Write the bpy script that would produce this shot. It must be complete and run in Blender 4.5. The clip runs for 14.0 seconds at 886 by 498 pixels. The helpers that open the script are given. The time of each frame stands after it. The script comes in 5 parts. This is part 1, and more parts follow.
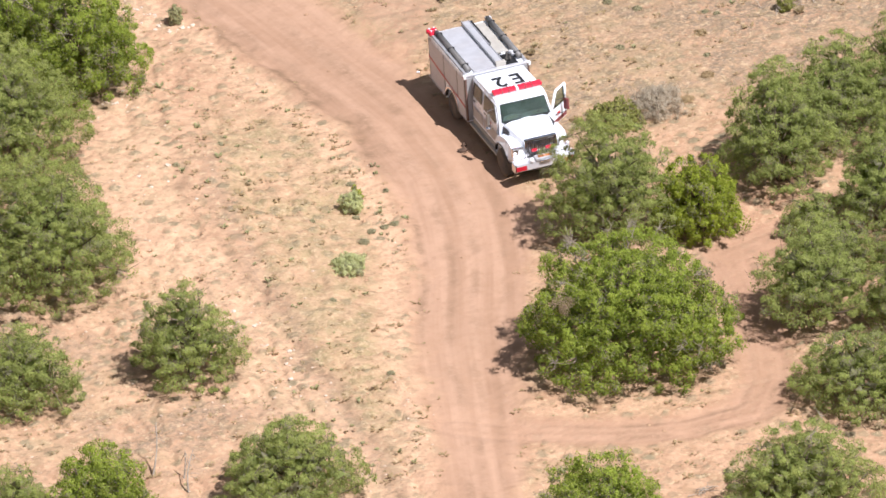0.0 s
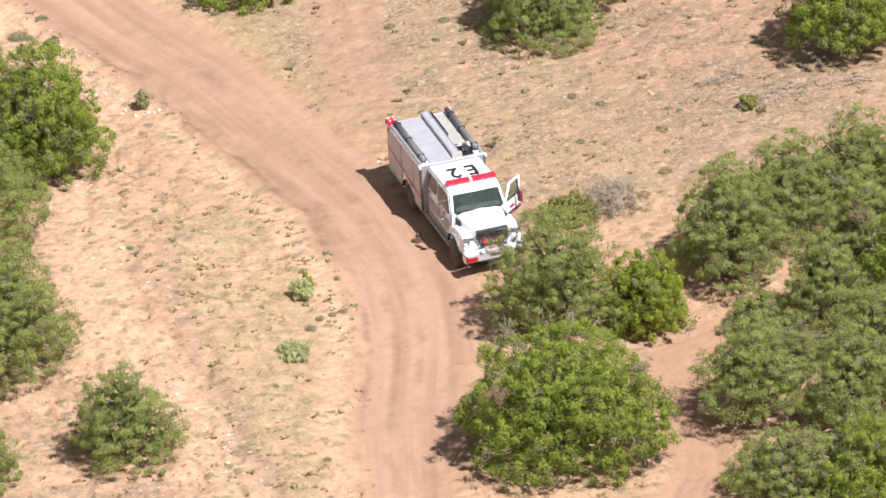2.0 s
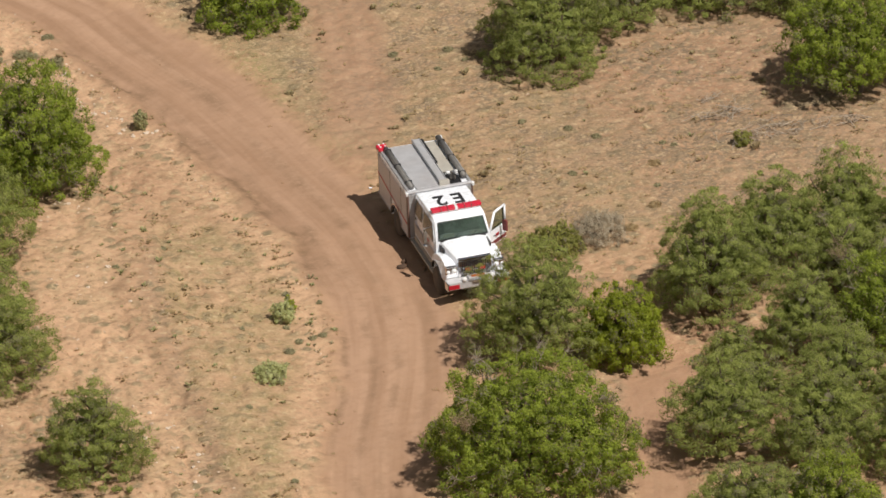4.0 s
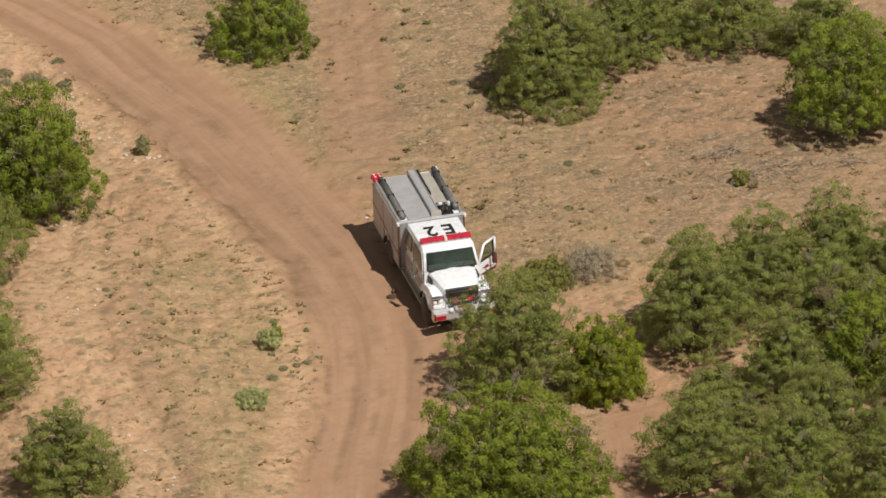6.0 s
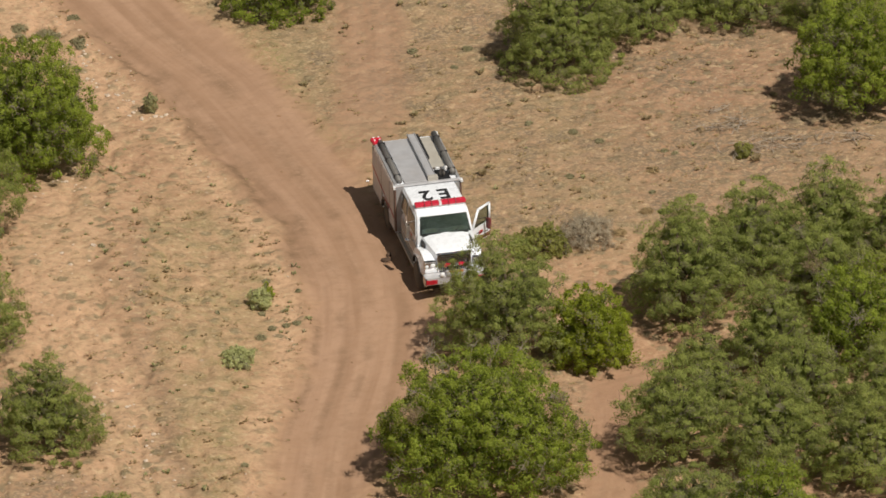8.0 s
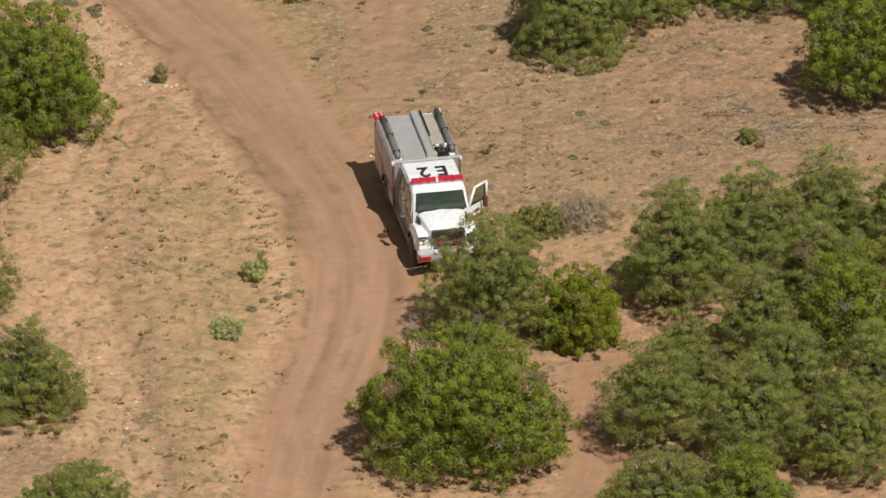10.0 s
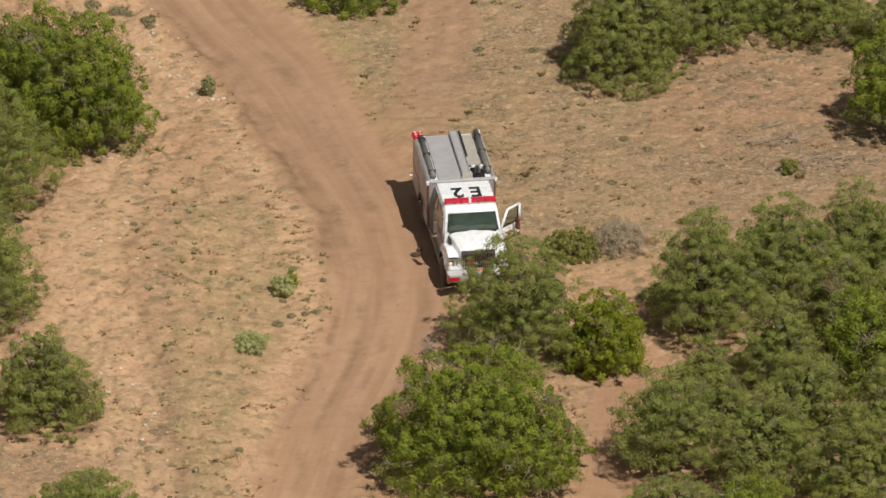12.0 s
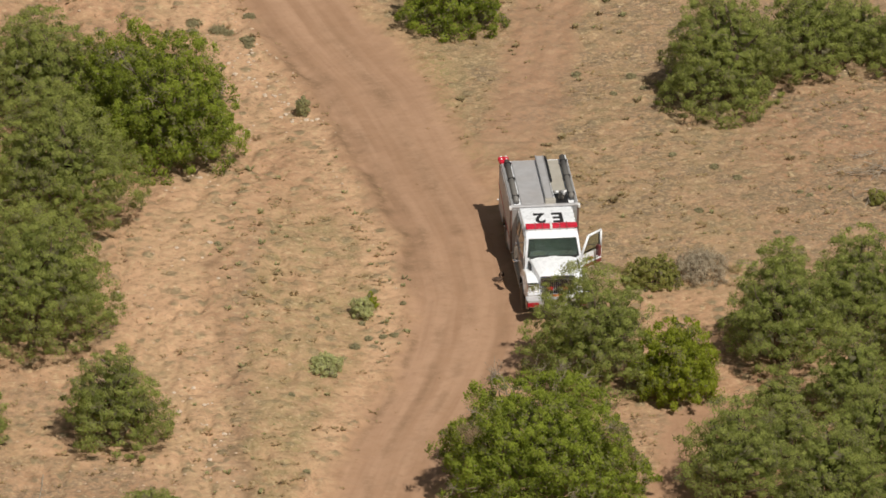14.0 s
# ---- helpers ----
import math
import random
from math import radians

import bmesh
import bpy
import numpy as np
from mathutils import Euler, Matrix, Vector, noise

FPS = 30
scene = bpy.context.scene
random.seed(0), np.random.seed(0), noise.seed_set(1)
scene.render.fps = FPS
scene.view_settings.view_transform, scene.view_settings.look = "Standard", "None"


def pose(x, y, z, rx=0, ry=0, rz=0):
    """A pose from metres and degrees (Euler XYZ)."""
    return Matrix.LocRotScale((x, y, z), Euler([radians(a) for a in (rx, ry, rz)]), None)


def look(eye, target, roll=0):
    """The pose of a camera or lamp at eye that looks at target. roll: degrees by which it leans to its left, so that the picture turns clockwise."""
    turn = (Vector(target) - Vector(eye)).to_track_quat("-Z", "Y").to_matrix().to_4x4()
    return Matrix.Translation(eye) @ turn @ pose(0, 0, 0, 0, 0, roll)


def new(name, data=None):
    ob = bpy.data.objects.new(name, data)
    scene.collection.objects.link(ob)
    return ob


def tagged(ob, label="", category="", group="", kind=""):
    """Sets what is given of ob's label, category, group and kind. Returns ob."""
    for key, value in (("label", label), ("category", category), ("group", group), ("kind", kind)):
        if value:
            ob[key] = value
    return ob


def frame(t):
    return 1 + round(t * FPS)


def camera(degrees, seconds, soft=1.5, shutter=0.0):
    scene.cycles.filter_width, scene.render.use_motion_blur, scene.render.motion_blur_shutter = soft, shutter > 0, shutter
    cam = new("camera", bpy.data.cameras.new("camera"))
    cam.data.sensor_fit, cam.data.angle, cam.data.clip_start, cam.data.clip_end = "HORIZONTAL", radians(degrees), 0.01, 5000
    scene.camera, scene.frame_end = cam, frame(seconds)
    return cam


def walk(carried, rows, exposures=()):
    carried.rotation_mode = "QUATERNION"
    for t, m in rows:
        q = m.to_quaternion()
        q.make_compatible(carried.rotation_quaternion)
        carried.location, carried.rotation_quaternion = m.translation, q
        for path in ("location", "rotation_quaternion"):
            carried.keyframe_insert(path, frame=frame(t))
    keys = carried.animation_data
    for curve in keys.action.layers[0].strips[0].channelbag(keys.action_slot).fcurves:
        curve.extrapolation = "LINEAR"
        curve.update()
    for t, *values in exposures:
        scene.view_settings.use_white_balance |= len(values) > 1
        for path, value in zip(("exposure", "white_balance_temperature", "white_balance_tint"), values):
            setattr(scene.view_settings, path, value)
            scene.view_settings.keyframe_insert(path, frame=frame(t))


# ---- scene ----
cam = camera(3.2, 14.0, soft=1.6)
walk(cam, [
    (0, pose(-158.636, -459.745, 257.262, 61.64580, 3.54034, -20.67611)),
    (0.5, pose(-155.092, -461.633, 256.992, 61.90652, 3.29490, -20.14379)),
    (1, pose(-151.562, -463.462, 256.660, 62.04633, 3.17801, -19.66927)),
    (1.5, pose(-148.040, -465.232, 256.274, 62.12950, 3.09432, -19.19649)),
    (2, pose(-144.522, -466.943, 255.843, 62.22797, 3.04339, -18.73927)),
    (2.5, pose(-141.001, -468.596, 255.374, 62.32825, 2.84791, -18.20087)),
    (3, pose(-137.475, -470.189, 254.875, 62.43564, 2.66613, -17.66867)),
    (3.6, pose(-133.231, -472.022, 254.248, 62.55444, 2.47997, -17.04463)),
    (4.25, pose(-128.610, -473.913, 253.546, 62.67021, 2.32513, -16.38969)),
    (4.9, pose(-123.961, -475.702, 252.837, 62.78707, 2.17793, -15.73983)),
    (5.5, pose(-119.639, -477.266, 252.188, 62.90858, 2.01219, -15.12995)),
    (6, pose(-116.015, -478.503, 251.661, 63.01847, 1.85228, -14.61429)),
    (6.5, pose(-112.369, -479.681, 251.152, 63.03453, 1.66491, -14.07441)),
    (7, pose(-108.701, -480.801, 250.669, 63.05937, 1.56185, -13.58228)),
    (7.5, pose(-105.011, -481.861, 250.216, 63.09343, 1.35962, -13.03809)),
    (8, pose(-101.300, -482.863, 249.800, 63.11746, 1.27271, -12.54859)),
    (8.5, pose(-97.569, -483.806, 249.426, 63.14865, 1.12258, -12.02634)),
    (9, pose(-93.821, -484.691, 249.100, 63.16339, 0.98550, -11.51236)),
    (9.6, pose(-89.303, -485.677, 248.779, 63.17230, 0.75253, -10.86168)),
    (10.25, pose(-84.388, -486.650, 248.528, 63.17374, 0.41063, -10.10476)),
    (10.9, pose(-79.461, -487.528, 248.387, 63.18536, 0.07820, -9.33288)),
    (11.5, pose(-74.911, -488.252, 248.364, 63.22268, -0.12932, -8.64213)),
    (12, pose(-71.122, -488.795, 248.428, 63.26914, -0.23865, -8.08451)),
    (12.5, pose(-67.343, -489.281, 248.573, 63.23985, -0.06730, -7.64290)),
    (13, pose(-63.579, -489.712, 248.802, 63.22147, -0.02407, -7.13975)),
    (13.5, pose(-59.837, -490.088, 249.119, 63.23196, -0.15852, -6.55534)),
    (14, pose(-56.123, -490.410, 249.528, 63.24127, -0.27655, -5.97923)),
], exposures=[(0.0, 0.82, 5900, 16), (1.0, 0.86, 5900, 16), (2.0, 0.84, 5950, 16), (2.5, 0.50, 6150, 15), (3.0, 0.33, 6380, 12), (4.2, 0.03, 6720, 10), (5.5, -0.09, 6860, 9), (14.0, -0.09, 6860, 9)])

# ---------------------------------------------------------------- light
SUN_TO = Vector((0.21, -0.52, 0.82)).normalized()
world = bpy.data.worlds.new("daylight")
scene.world = world
world.use_nodes = True
sky = world.node_tree.nodes.new("ShaderNodeTexSky")
sky.sky_type, sky.sun_disc = "NISHITA", False
sky.sun_elevation = math.asin(SUN_TO.z)
sky.sun_rotation = math.atan2(SUN_TO.x, SUN_TO.y)
sky.altitude = 1900.0
sky.dust_density = 6.0
sky.ozone_density = 0.3
# thin haze whitens the sky
haze = world.node_tree.nodes.new("ShaderNodeHueSaturation")
haze.inputs["Saturation"].default_value = 0.25
world.node_tree.links.new(sky.outputs[0], haze.inputs["Color"])
world.node_tree.nodes["Background"].inputs["Strength"].default_value = 0.052
world.node_tree.links.new(haze.outputs[0], world.node_tree.nodes["Background"].inputs["Color"])
sun = new("sun", bpy.data.lights.new("sun", "SUN"))
sun.data.energy, sun.data.angle, sun.data.color = 4.45, radians(0.53), (1.0, 0.95, 0.87)
sun.matrix_world = look(SUN_TO * 200, (0, 0, 0))

# ---------------------------------------------------------------- materials
def mix_rgb(nt, fac, a, b):
    """A mix of two colours; fac, a and b are sockets or values."""
    n = nt.nodes.new("ShaderNodeMix")
    n.data_type = "RGBA"
    for k, v in ((0, fac), (6, a), (7, b)):
        if isinstance(v, bpy.types.NodeSocket):
            nt.links.new(v, n.inputs[k])
        elif k == 0:
            n.inputs[k].default_value = v
        else:
            n.inputs[k].default_value = (*v, 1.0)
    return n.outputs[2]


def noise_out(nt, vec, scale, detail=4.0, rough=0.55):
    n = nt.nodes.new("ShaderNodeTexNoise")
    n.inputs["Scale"].default_value, n.inputs["Detail"].default_value, n.inputs["Roughness"].default_value = scale, detail, rough
    if vec:
        nt.links.new(vec, n.inputs["Vector"])
    return n.outputs["Fac"]


def ramp(nt, fac, lo, hi, a=0.0, b=1.0):
    n = nt.nodes.new("ShaderNodeMapRange")
    nt.links.new(fac, n.inputs[0])
    for k, v in enumerate((lo, hi, a, b)):
        n.inputs[k + 1].default_value = v
    return n.outputs[0]


def calc(nt, op, a, b=0.0):
    n = nt.nodes.new("ShaderNodeMath")
    n.operation = op
    for k, v in enumerate((a, b)):
        if isinstance(v, bpy.types.NodeSocket):
            nt.links.new(v, n.inputs[k])
        else:
            n.inputs[k].default_value = v
    return n.outputs[0]


def attr(nt, name, what="Fac"):
    n = nt.nodes.new("ShaderNodeAttribute")
    n.attribute_name = name
    return n.outputs[what]


def blank(name):
    m = bpy.data.materials.new(name)
    m.use_nodes = True
    return m, m.node_tree, m.node_tree.nodes["Principled BSDF"]


def bump(nt, b, height, strength, dist):
    n = nt.nodes.new("ShaderNodeBump")
    n.inputs["Strength"].default_value, n.inputs["Distance"].default_value = strength, dist
    nt.links.new(height, n.inputs["Height"])
    nt.links.new(n.outputs[0], b.inputs["Normal"])


def plain(name, colour, rough=0.5, metal=0.0, vary=0.12, scale=6.0, coat=0.0, spec=0.5, grime=0.0):
    """Paint, metal or rubber with a light mottling, and dust of a given strength."""
    m, nt, b = blank(name)
    pos = nt.nodes.new("ShaderNodeTexCoord").outputs["Object"]
    n = noise_out(nt, pos, scale, 5.0)
    dark = tuple(c * (1 - vary) for c in colour)
    col = mix_rgb(nt, ramp(nt, n, 0.35, 0.65), dark, colour)
    if grime:
        g = ramp(nt, noise_out(nt, pos, scale * 0.35, 6.0, 0.65), 0.42, 0.75, 0.0, grime)
        col = mix_rgb(nt, g, col, (0.36, 0.25, 0.16))
    nt.links.new(col, b.inputs["Base Color"])
    nt.links.new(ramp(nt, n, 0.3, 0.7, rough * 0.85, min(1.0, rough * 1.15)), b.inputs["Roughness"])
    b.inputs["Metallic"].default_value = metal
    b.inputs["Coat Weight"].default_value = coat
    b.inputs["Specular IOR Level"].default_value = spec
    return m


def leaf_material(name, dark, light, tip):
    """Needle foliage: tone is a random value for each clump, tip the palest colour and mixed in by its own share, grey
    a bare twig.
    """
    m, nt, b = blank(name)
    col = mix_rgb(nt, attr(nt, "tone"), dark, light)
    col = mix_rgb(nt, calc(nt, "MULTIPLY", attr(nt, "pale_share"), 0.7), col, tip)
    col = mix_rgb(nt, attr(nt, "grey"), col, (0.27, 0.235, 0.175))
    nt.links.new(col, b.inputs["Base Color"])
    b.inputs["Roughness"].default_value, b.inputs["Specular IOR Level"].default_value = 0.6, 0.25
    t = nt.nodes.new("ShaderNodeBsdfTranslucent")
    nt.links.new(col, t.inputs[0])
    mx = nt.nodes.new("ShaderNodeMixShader")
    mx.inputs[0].default_value = 0.5
    nt.links.new(b.outputs[0], mx.inputs[1])
    nt.links.new(t.outputs[0], mx.inputs[2])
    nt.links.new(mx.outputs[0], nt.nodes["Material Output"].inputs[0])
    return m


def ground_material():
    m, nt, b = blank("red_earth")
    pos = nt.nodes.new("ShaderNodeTexCoord").outputs["Object"]
    big, mid = noise_out(nt, pos, 0.16, 4.0), noise_out(nt, pos, 0.9, 6.0, 0.6)
    fine, grit = noise_out(nt, pos, 5.0, 6.0, 0.65), noise_out(nt, pos, 22.0, 4.0, 0.7)
    clod = nt.nodes.new("ShaderNodeTexVoronoi")
    clod.inputs["Scale"].default_value, clod.inputs["Randomness"].default_value = 3.4, 1.0
    nt.links.new(pos, clod.inputs["Vector"])
    lump = ramp(nt, clod.outputs["Distance"], 0.15, 0.55, 1.0, 0.0)
    open_land = calc(nt, "SUBTRACT", 1.0, attr(nt, "road"))
    # bare soil, pale where it is stony
    soil = mix_rgb(nt, ramp(nt, mid, 0.38, 0.62), (0.350, 0.209, 0.124), (0.440, 0.278, 0.171))
    soil = mix_rgb(nt, calc(nt, "MULTIPLY", attr(nt, "red"), 0.85), soil, (0.352, 0.196, 0.124))
    soil = mix_rgb(nt, calc(nt, "MULTIPLY", attr(nt, "pale"), ramp(nt, fine, 0.36, 0.58, 0.25, 1.0)), soil, (0.545, 0.358, 0.228))
    # dry grass cover, patchy at two sizes
    grass = mix_rgb(nt, ramp(nt, fine, 0.38, 0.62), (0.270, 0.198, 0.100), (0.395, 0.300, 0.166))
    grass = mix_rgb(nt, ramp(nt, big, 0.45, 0.7, 0.0, 0.5), grass, (0.268, 0.208, 0.120))
    cover = calc(nt, "MULTIPLY", attr(nt, "grass"), ramp(nt, mid, 0.36, 0.54, 0.3, 1.0))
    col = mix_rgb(nt, calc(nt, "MULTIPLY", cover, ramp(nt, fine, 0.34, 0.54, 0.35, 1.0)), soil, grass)
    # blotches of low olive growth and of bare pinkish soil
    blot = noise_out(nt, pos, 1.9, 3.0, 0.6)
    col = mix_rgb(nt, calc(nt, "MULTIPLY", ramp(nt, blot, 0.52, 0.62, 0.0, 0.50), calc(nt, "MULTIPLY", open_land, calc(nt, "ADD", attr(nt, "grass"), 0.4))), col, (0.215, 0.172, 0.088))
    col = mix_rgb(nt, ramp(nt, blot, 0.47, 0.36, 0.0, 0.40), col, (0.470, 0.296, 0.184))
    # flat grey-olive tussocks, about two hands wide, in drifts
    tus = nt.nodes.new("ShaderNodeTexVoronoi")
    tus.inputs["Scale"].default_value, tus.inputs["Randomness"].default_value = 1.7, 1.0
    warp = nt.nodes.new("ShaderNodeVectorMath")
    warp.operation = "ADD"
    jit = nt.nodes.new("ShaderNodeTexNoise")
    jit.inputs["Scale"].default_value, jit.inputs["Detail"].default_value = 4.0, 4.0
    nt.links.new(pos, jit.inputs["Vector"])
    small = nt.nodes.new("ShaderNodeVectorMath")
    small.operation = "SCALE"
    small.inputs[3].default_value = 0.34
    nt.links.new(jit.outputs["Color"], small.inputs[0])
    nt.links.new(pos, warp.inputs[0])
    nt.links.new(small.outputs[0], warp.inputs[1])
    nt.links.new(warp.outputs[0], tus.inputs["Vector"])
    tuft = calc(nt, "MULTIPLY", ramp(nt, tus.outputs["Distance"], 0.26, 0.44, 1.0, 0.0), ramp(nt, tus.outputs["Color"], 0.30, 0.42))
    tuft = calc(nt, "MULTIPLY", calc(nt, "MULTIPLY", tuft, open_land), ramp(nt, noise_out(nt, pos, 0.45, 3.0), 0.40, 0.56, 0.30, 1.0))
    col = mix_rgb(nt, tuft, col, (0.240, 0.190, 0.116))
    crack = calc(nt, "MULTIPLY", calc(nt, "MULTIPLY", ramp(nt, tus.outputs["Distance"], 0.48, 0.62), open_land), ramp(nt, fine, 0.4, 0.6, 0.1, 0.7))
    col = mix_rgb(nt, crack, col, (0.500, 0.322, 0.206))
    # broad patches of bare pink soil and of straw
    broad = noise_out(nt, pos, 0.33, 4.0, 0.6)
    col = mix_rgb(nt, calc(nt, "MULTIPLY", ramp(nt, broad, 0.54, 0.64, 0.0, 0.42), open_land), col, (0.455, 0.280, 0.178))
    col = mix_rgb(nt, calc(nt, "MULTIPLY", ramp(nt, broad, 0.46, 0.36, 0.0, 0.38), calc(nt, "SUBTRACT", open_land, calc(nt, "MULTIPLY", attr(nt, "red"), 0.6))), col, (0.345, 0.262, 0.150))
    # greenish forbs, grey litter, old stubs
    col = mix_rgb(nt, calc(nt, "MULTIPLY", attr(nt, "green"), ramp(nt, fine, 0.4, 0.6)), col, (0.264, 0.239, 0.104))
    col = mix_rgb(nt, calc(nt, "MULTIPLY", attr(nt, "litter"), ramp(nt, fine, 0.36, 0.58)), col, (0.215, 0.160, 0.112))
    stub = calc(nt, "MULTIPLY", calc(nt, "MULTIPLY", lump, open_land), ramp(nt, fine, 0.42, 0.60, 0.0, 0.45))
    col = mix_rgb(nt, stub, col, (0.176, 0.126, 0.068))
    bright = calc(nt, "MULTIPLY", ramp(nt, noise_out(nt, pos, 7.0, 3.0, 0.5), 0.58, 0.70, 0.0, 0.35), open_land)
    col = mix_rgb(nt, bright, col, (0.546, 0.392, 0.240))
    fleck = noise_out(nt, pos, 3.8, 4.0, 0.65)
    col = mix_rgb(nt, calc(nt, "MULTIPLY", ramp(nt, fleck, 0.57, 0.64, 0.0, 0.55), open_land), col, (0.530, 0.393, 0.248))
    col = mix_rgb(nt, calc(nt, "MULTIPLY", ramp(nt, fleck, 0.42, 0.36, 0.0, 0.50), open_land), col, (0.205, 0.148, 0.092))
    straw = noise_out(nt, pos, 10.0, 3.0, 0.55)
    col = mix_rgb(nt, calc(nt, "MULTIPLY", ramp(nt, straw, 0.56, 0.68, 0.0, 0.5), attr(nt, "grass")), col, (0.200, 0.150, 0.078))
    col = mix_rgb(nt, calc(nt, "MULTIPLY", ramp(nt, straw, 0.44, 0.33, 0.0, 0.45), attr(nt, "grass")), col, (0.480, 0.362, 0.225))
    # road: packed earth with faint streaks along it
    along = nt.nodes.new("ShaderNodeCombineXYZ")
    nt.links.new(attr(nt, "across"), along.inputs[0])
    nt.links.new(calc(nt, "MULTIPLY", attr(nt, "along"), 0.07), along.inputs[1])
    streak = noise_out(nt, along.outputs[0], 0.9, 3.0, 0.55)
    road = mix_rgb(nt, ramp(nt, streak, 0.38, 0.62), (0.314, 0.192, 0.123), (0.411, 0.261, 0.175))
    road = mix_rgb(nt, ramp(nt, mid, 0.42, 0.70, 0.0, 0.5), road, (0.398, 0.252, 0.168))
    road = mix_rgb(nt, ramp(nt, noise_out(nt, pos, 2.3, 5.0, 0.6), 0.46, 0.66, 0.0, 0.45), road, (0.335, 0.205, 0.130))
    road = mix_rgb(nt, ramp(nt, fine, 0.56, 0.72, 0.0, 0.35), road, (0.299, 0.178, 0.104))
    col = mix_rgb(nt, attr(nt, "road"), col, road)
    col = mix_rgb(nt, calc(nt, "MULTIPLY", attr(nt, "edge"), ramp(nt, fine, 0.32, 0.5, 0.2, 1.0)), col, (0.185, 0.118, 0.072))
    # dark specks of pebbles and twigs
    col = mix_rgb(nt, calc(nt, "MULTIPLY", ramp(nt, grit, 0.58, 0.70, 0.0, 0.42), calc(nt, "SUBTRACT", 1.0, calc(nt, "MULTIPLY", attr(nt, "road"), 0.8))), col, (0.19, 0.12, 0.075))
    nt.links.new(col, b.inputs["Base Color"])
    b.inputs["Roughness"].default_value, b.inputs["Specular IOR Level"].default_value = 0.95, 0.1
    h = calc(nt, "ADD", calc(nt, "MULTIPLY", fine, 0.7), calc(nt, "MULTIPLY", grit, 0.3))
    h = calc(nt, "ADD", h, calc(nt, "ADD", calc(nt, "MULTIPLY", lump, 0.5), calc(nt, "MULTIPLY", tuft, 0.9)))
    bump(nt, b, calc(nt, "MULTIPLY", h, calc(nt, "SUBTRACT", 1.0, calc(nt, "MULTIPLY", attr(nt, "road"), 0.6))), 0.5, 0.08)
    return m


M_GROUND = ground_material()
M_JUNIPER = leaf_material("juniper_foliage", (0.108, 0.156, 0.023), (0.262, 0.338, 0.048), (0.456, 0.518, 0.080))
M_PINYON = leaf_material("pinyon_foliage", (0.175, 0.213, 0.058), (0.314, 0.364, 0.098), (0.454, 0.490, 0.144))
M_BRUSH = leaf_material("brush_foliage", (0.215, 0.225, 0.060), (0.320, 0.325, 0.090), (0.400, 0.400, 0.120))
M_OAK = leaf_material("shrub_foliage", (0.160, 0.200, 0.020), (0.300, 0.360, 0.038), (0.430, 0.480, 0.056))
M_SAGE = leaf_material("sage_foliage", (0.50, 0.52, 0.25), (0.57, 0.59, 0.30), (0.62, 0.64, 0.34))
M_DRY = leaf_material("dry_grass_blades", (0.34, 0.250, 0.135), (0.46, 0.345, 0.190), (0.53, 0.405, 0.230))
M_WEED = leaf_material("weed_leaves", (0.35, 0.26, 0.155), (0.40, 0.335, 0.185), (0.46, 0.39, 0.225))
M_GREY = leaf_material("grey_brush", (0.42, 0.36, 0.27), (0.52, 0.45, 0.345), (0.60, 0.53, 0.41))
M_HERB = leaf_material("herb_leaves", (0.33, 0.315, 0.165), (0.40, 0.39, 0.195), (0.46, 0.455, 0.225))
M_SHOULDER = leaf_material("shoulder_weed_leaves", (0.29, 0.255, 0.15), (0.35, 0.315, 0.185), (0.40, 0.37, 0.22))
M_TAN_LEAF = leaf_material("dead_leaf", (0.26, 0.19, 0.115), (0.38, 0.29, 0.185), (0.46, 0.37, 0.25))
M_STONE = plain("pale_stone", (0.56, 0.42, 0.31), 0.9, vary=0.35, scale=7.0, spec=0.15)
M_ROCK = plain("bleached_rock", (0.63, 0.51, 0.405), 0.9, vary=0.3, scale=7.0, spec=0.15)
M_CLOD = plain("dirt_clod", (0.42, 0.27, 0.165), 0.95, vary=0.4, scale=5.0, spec=0.1)
M_BARK = plain("grey_bark", (0.19, 0.145, 0.11), 0.95, vary=0.4, scale=9.0, spec=0.1)
M_DEAD = plain("dead_wood", (0.43, 0.36, 0.29), 0.95, vary=0.35, scale=9.0, spec=0.1)
M_TWIG = plain("grey_twig", (0.34, 0.285, 0.225), 0.95, vary=0.35, scale=9.0, spec=0.1)

# ---------------------------------------------------------------- ground
def step(a, b, v):
    t = np.clip((v - a) / (b - a), 0.0, 1.0)
    return t * t * (3 - 2 * t)


LEFT_Y = [-60, -25, -17.2, -13, -9, -5.5, -2, 2, 5.2, 8, 10, 12.6, 15.8, 18.6, 20.6, 23.4, 27, 60]
LEFT_X = [-21, -11.4, -9.15, -7.9, -6.4, -5.4, -4.75, -4.75, -5.1, -5.5, -5.75, -6.05, -6.5, -7.4, -8.0, -8.6, -10.2, -34]
RIGHT_Y = [-60, -25, -19.5, -18.2, -15.8, -13.2, -8.9, -6.6, -4, 5.5, 8.9, 12, 15.8, 19.2, 23, 27, 60]
RIGHT_X = [-18, -9.0, -6.9, -6.2, -5.4, -3.9, -2.5, -1.5, -1.1, -1.2, -1.7, -2.1, -2.5, -3.3, -4.8, -6.8, -30]


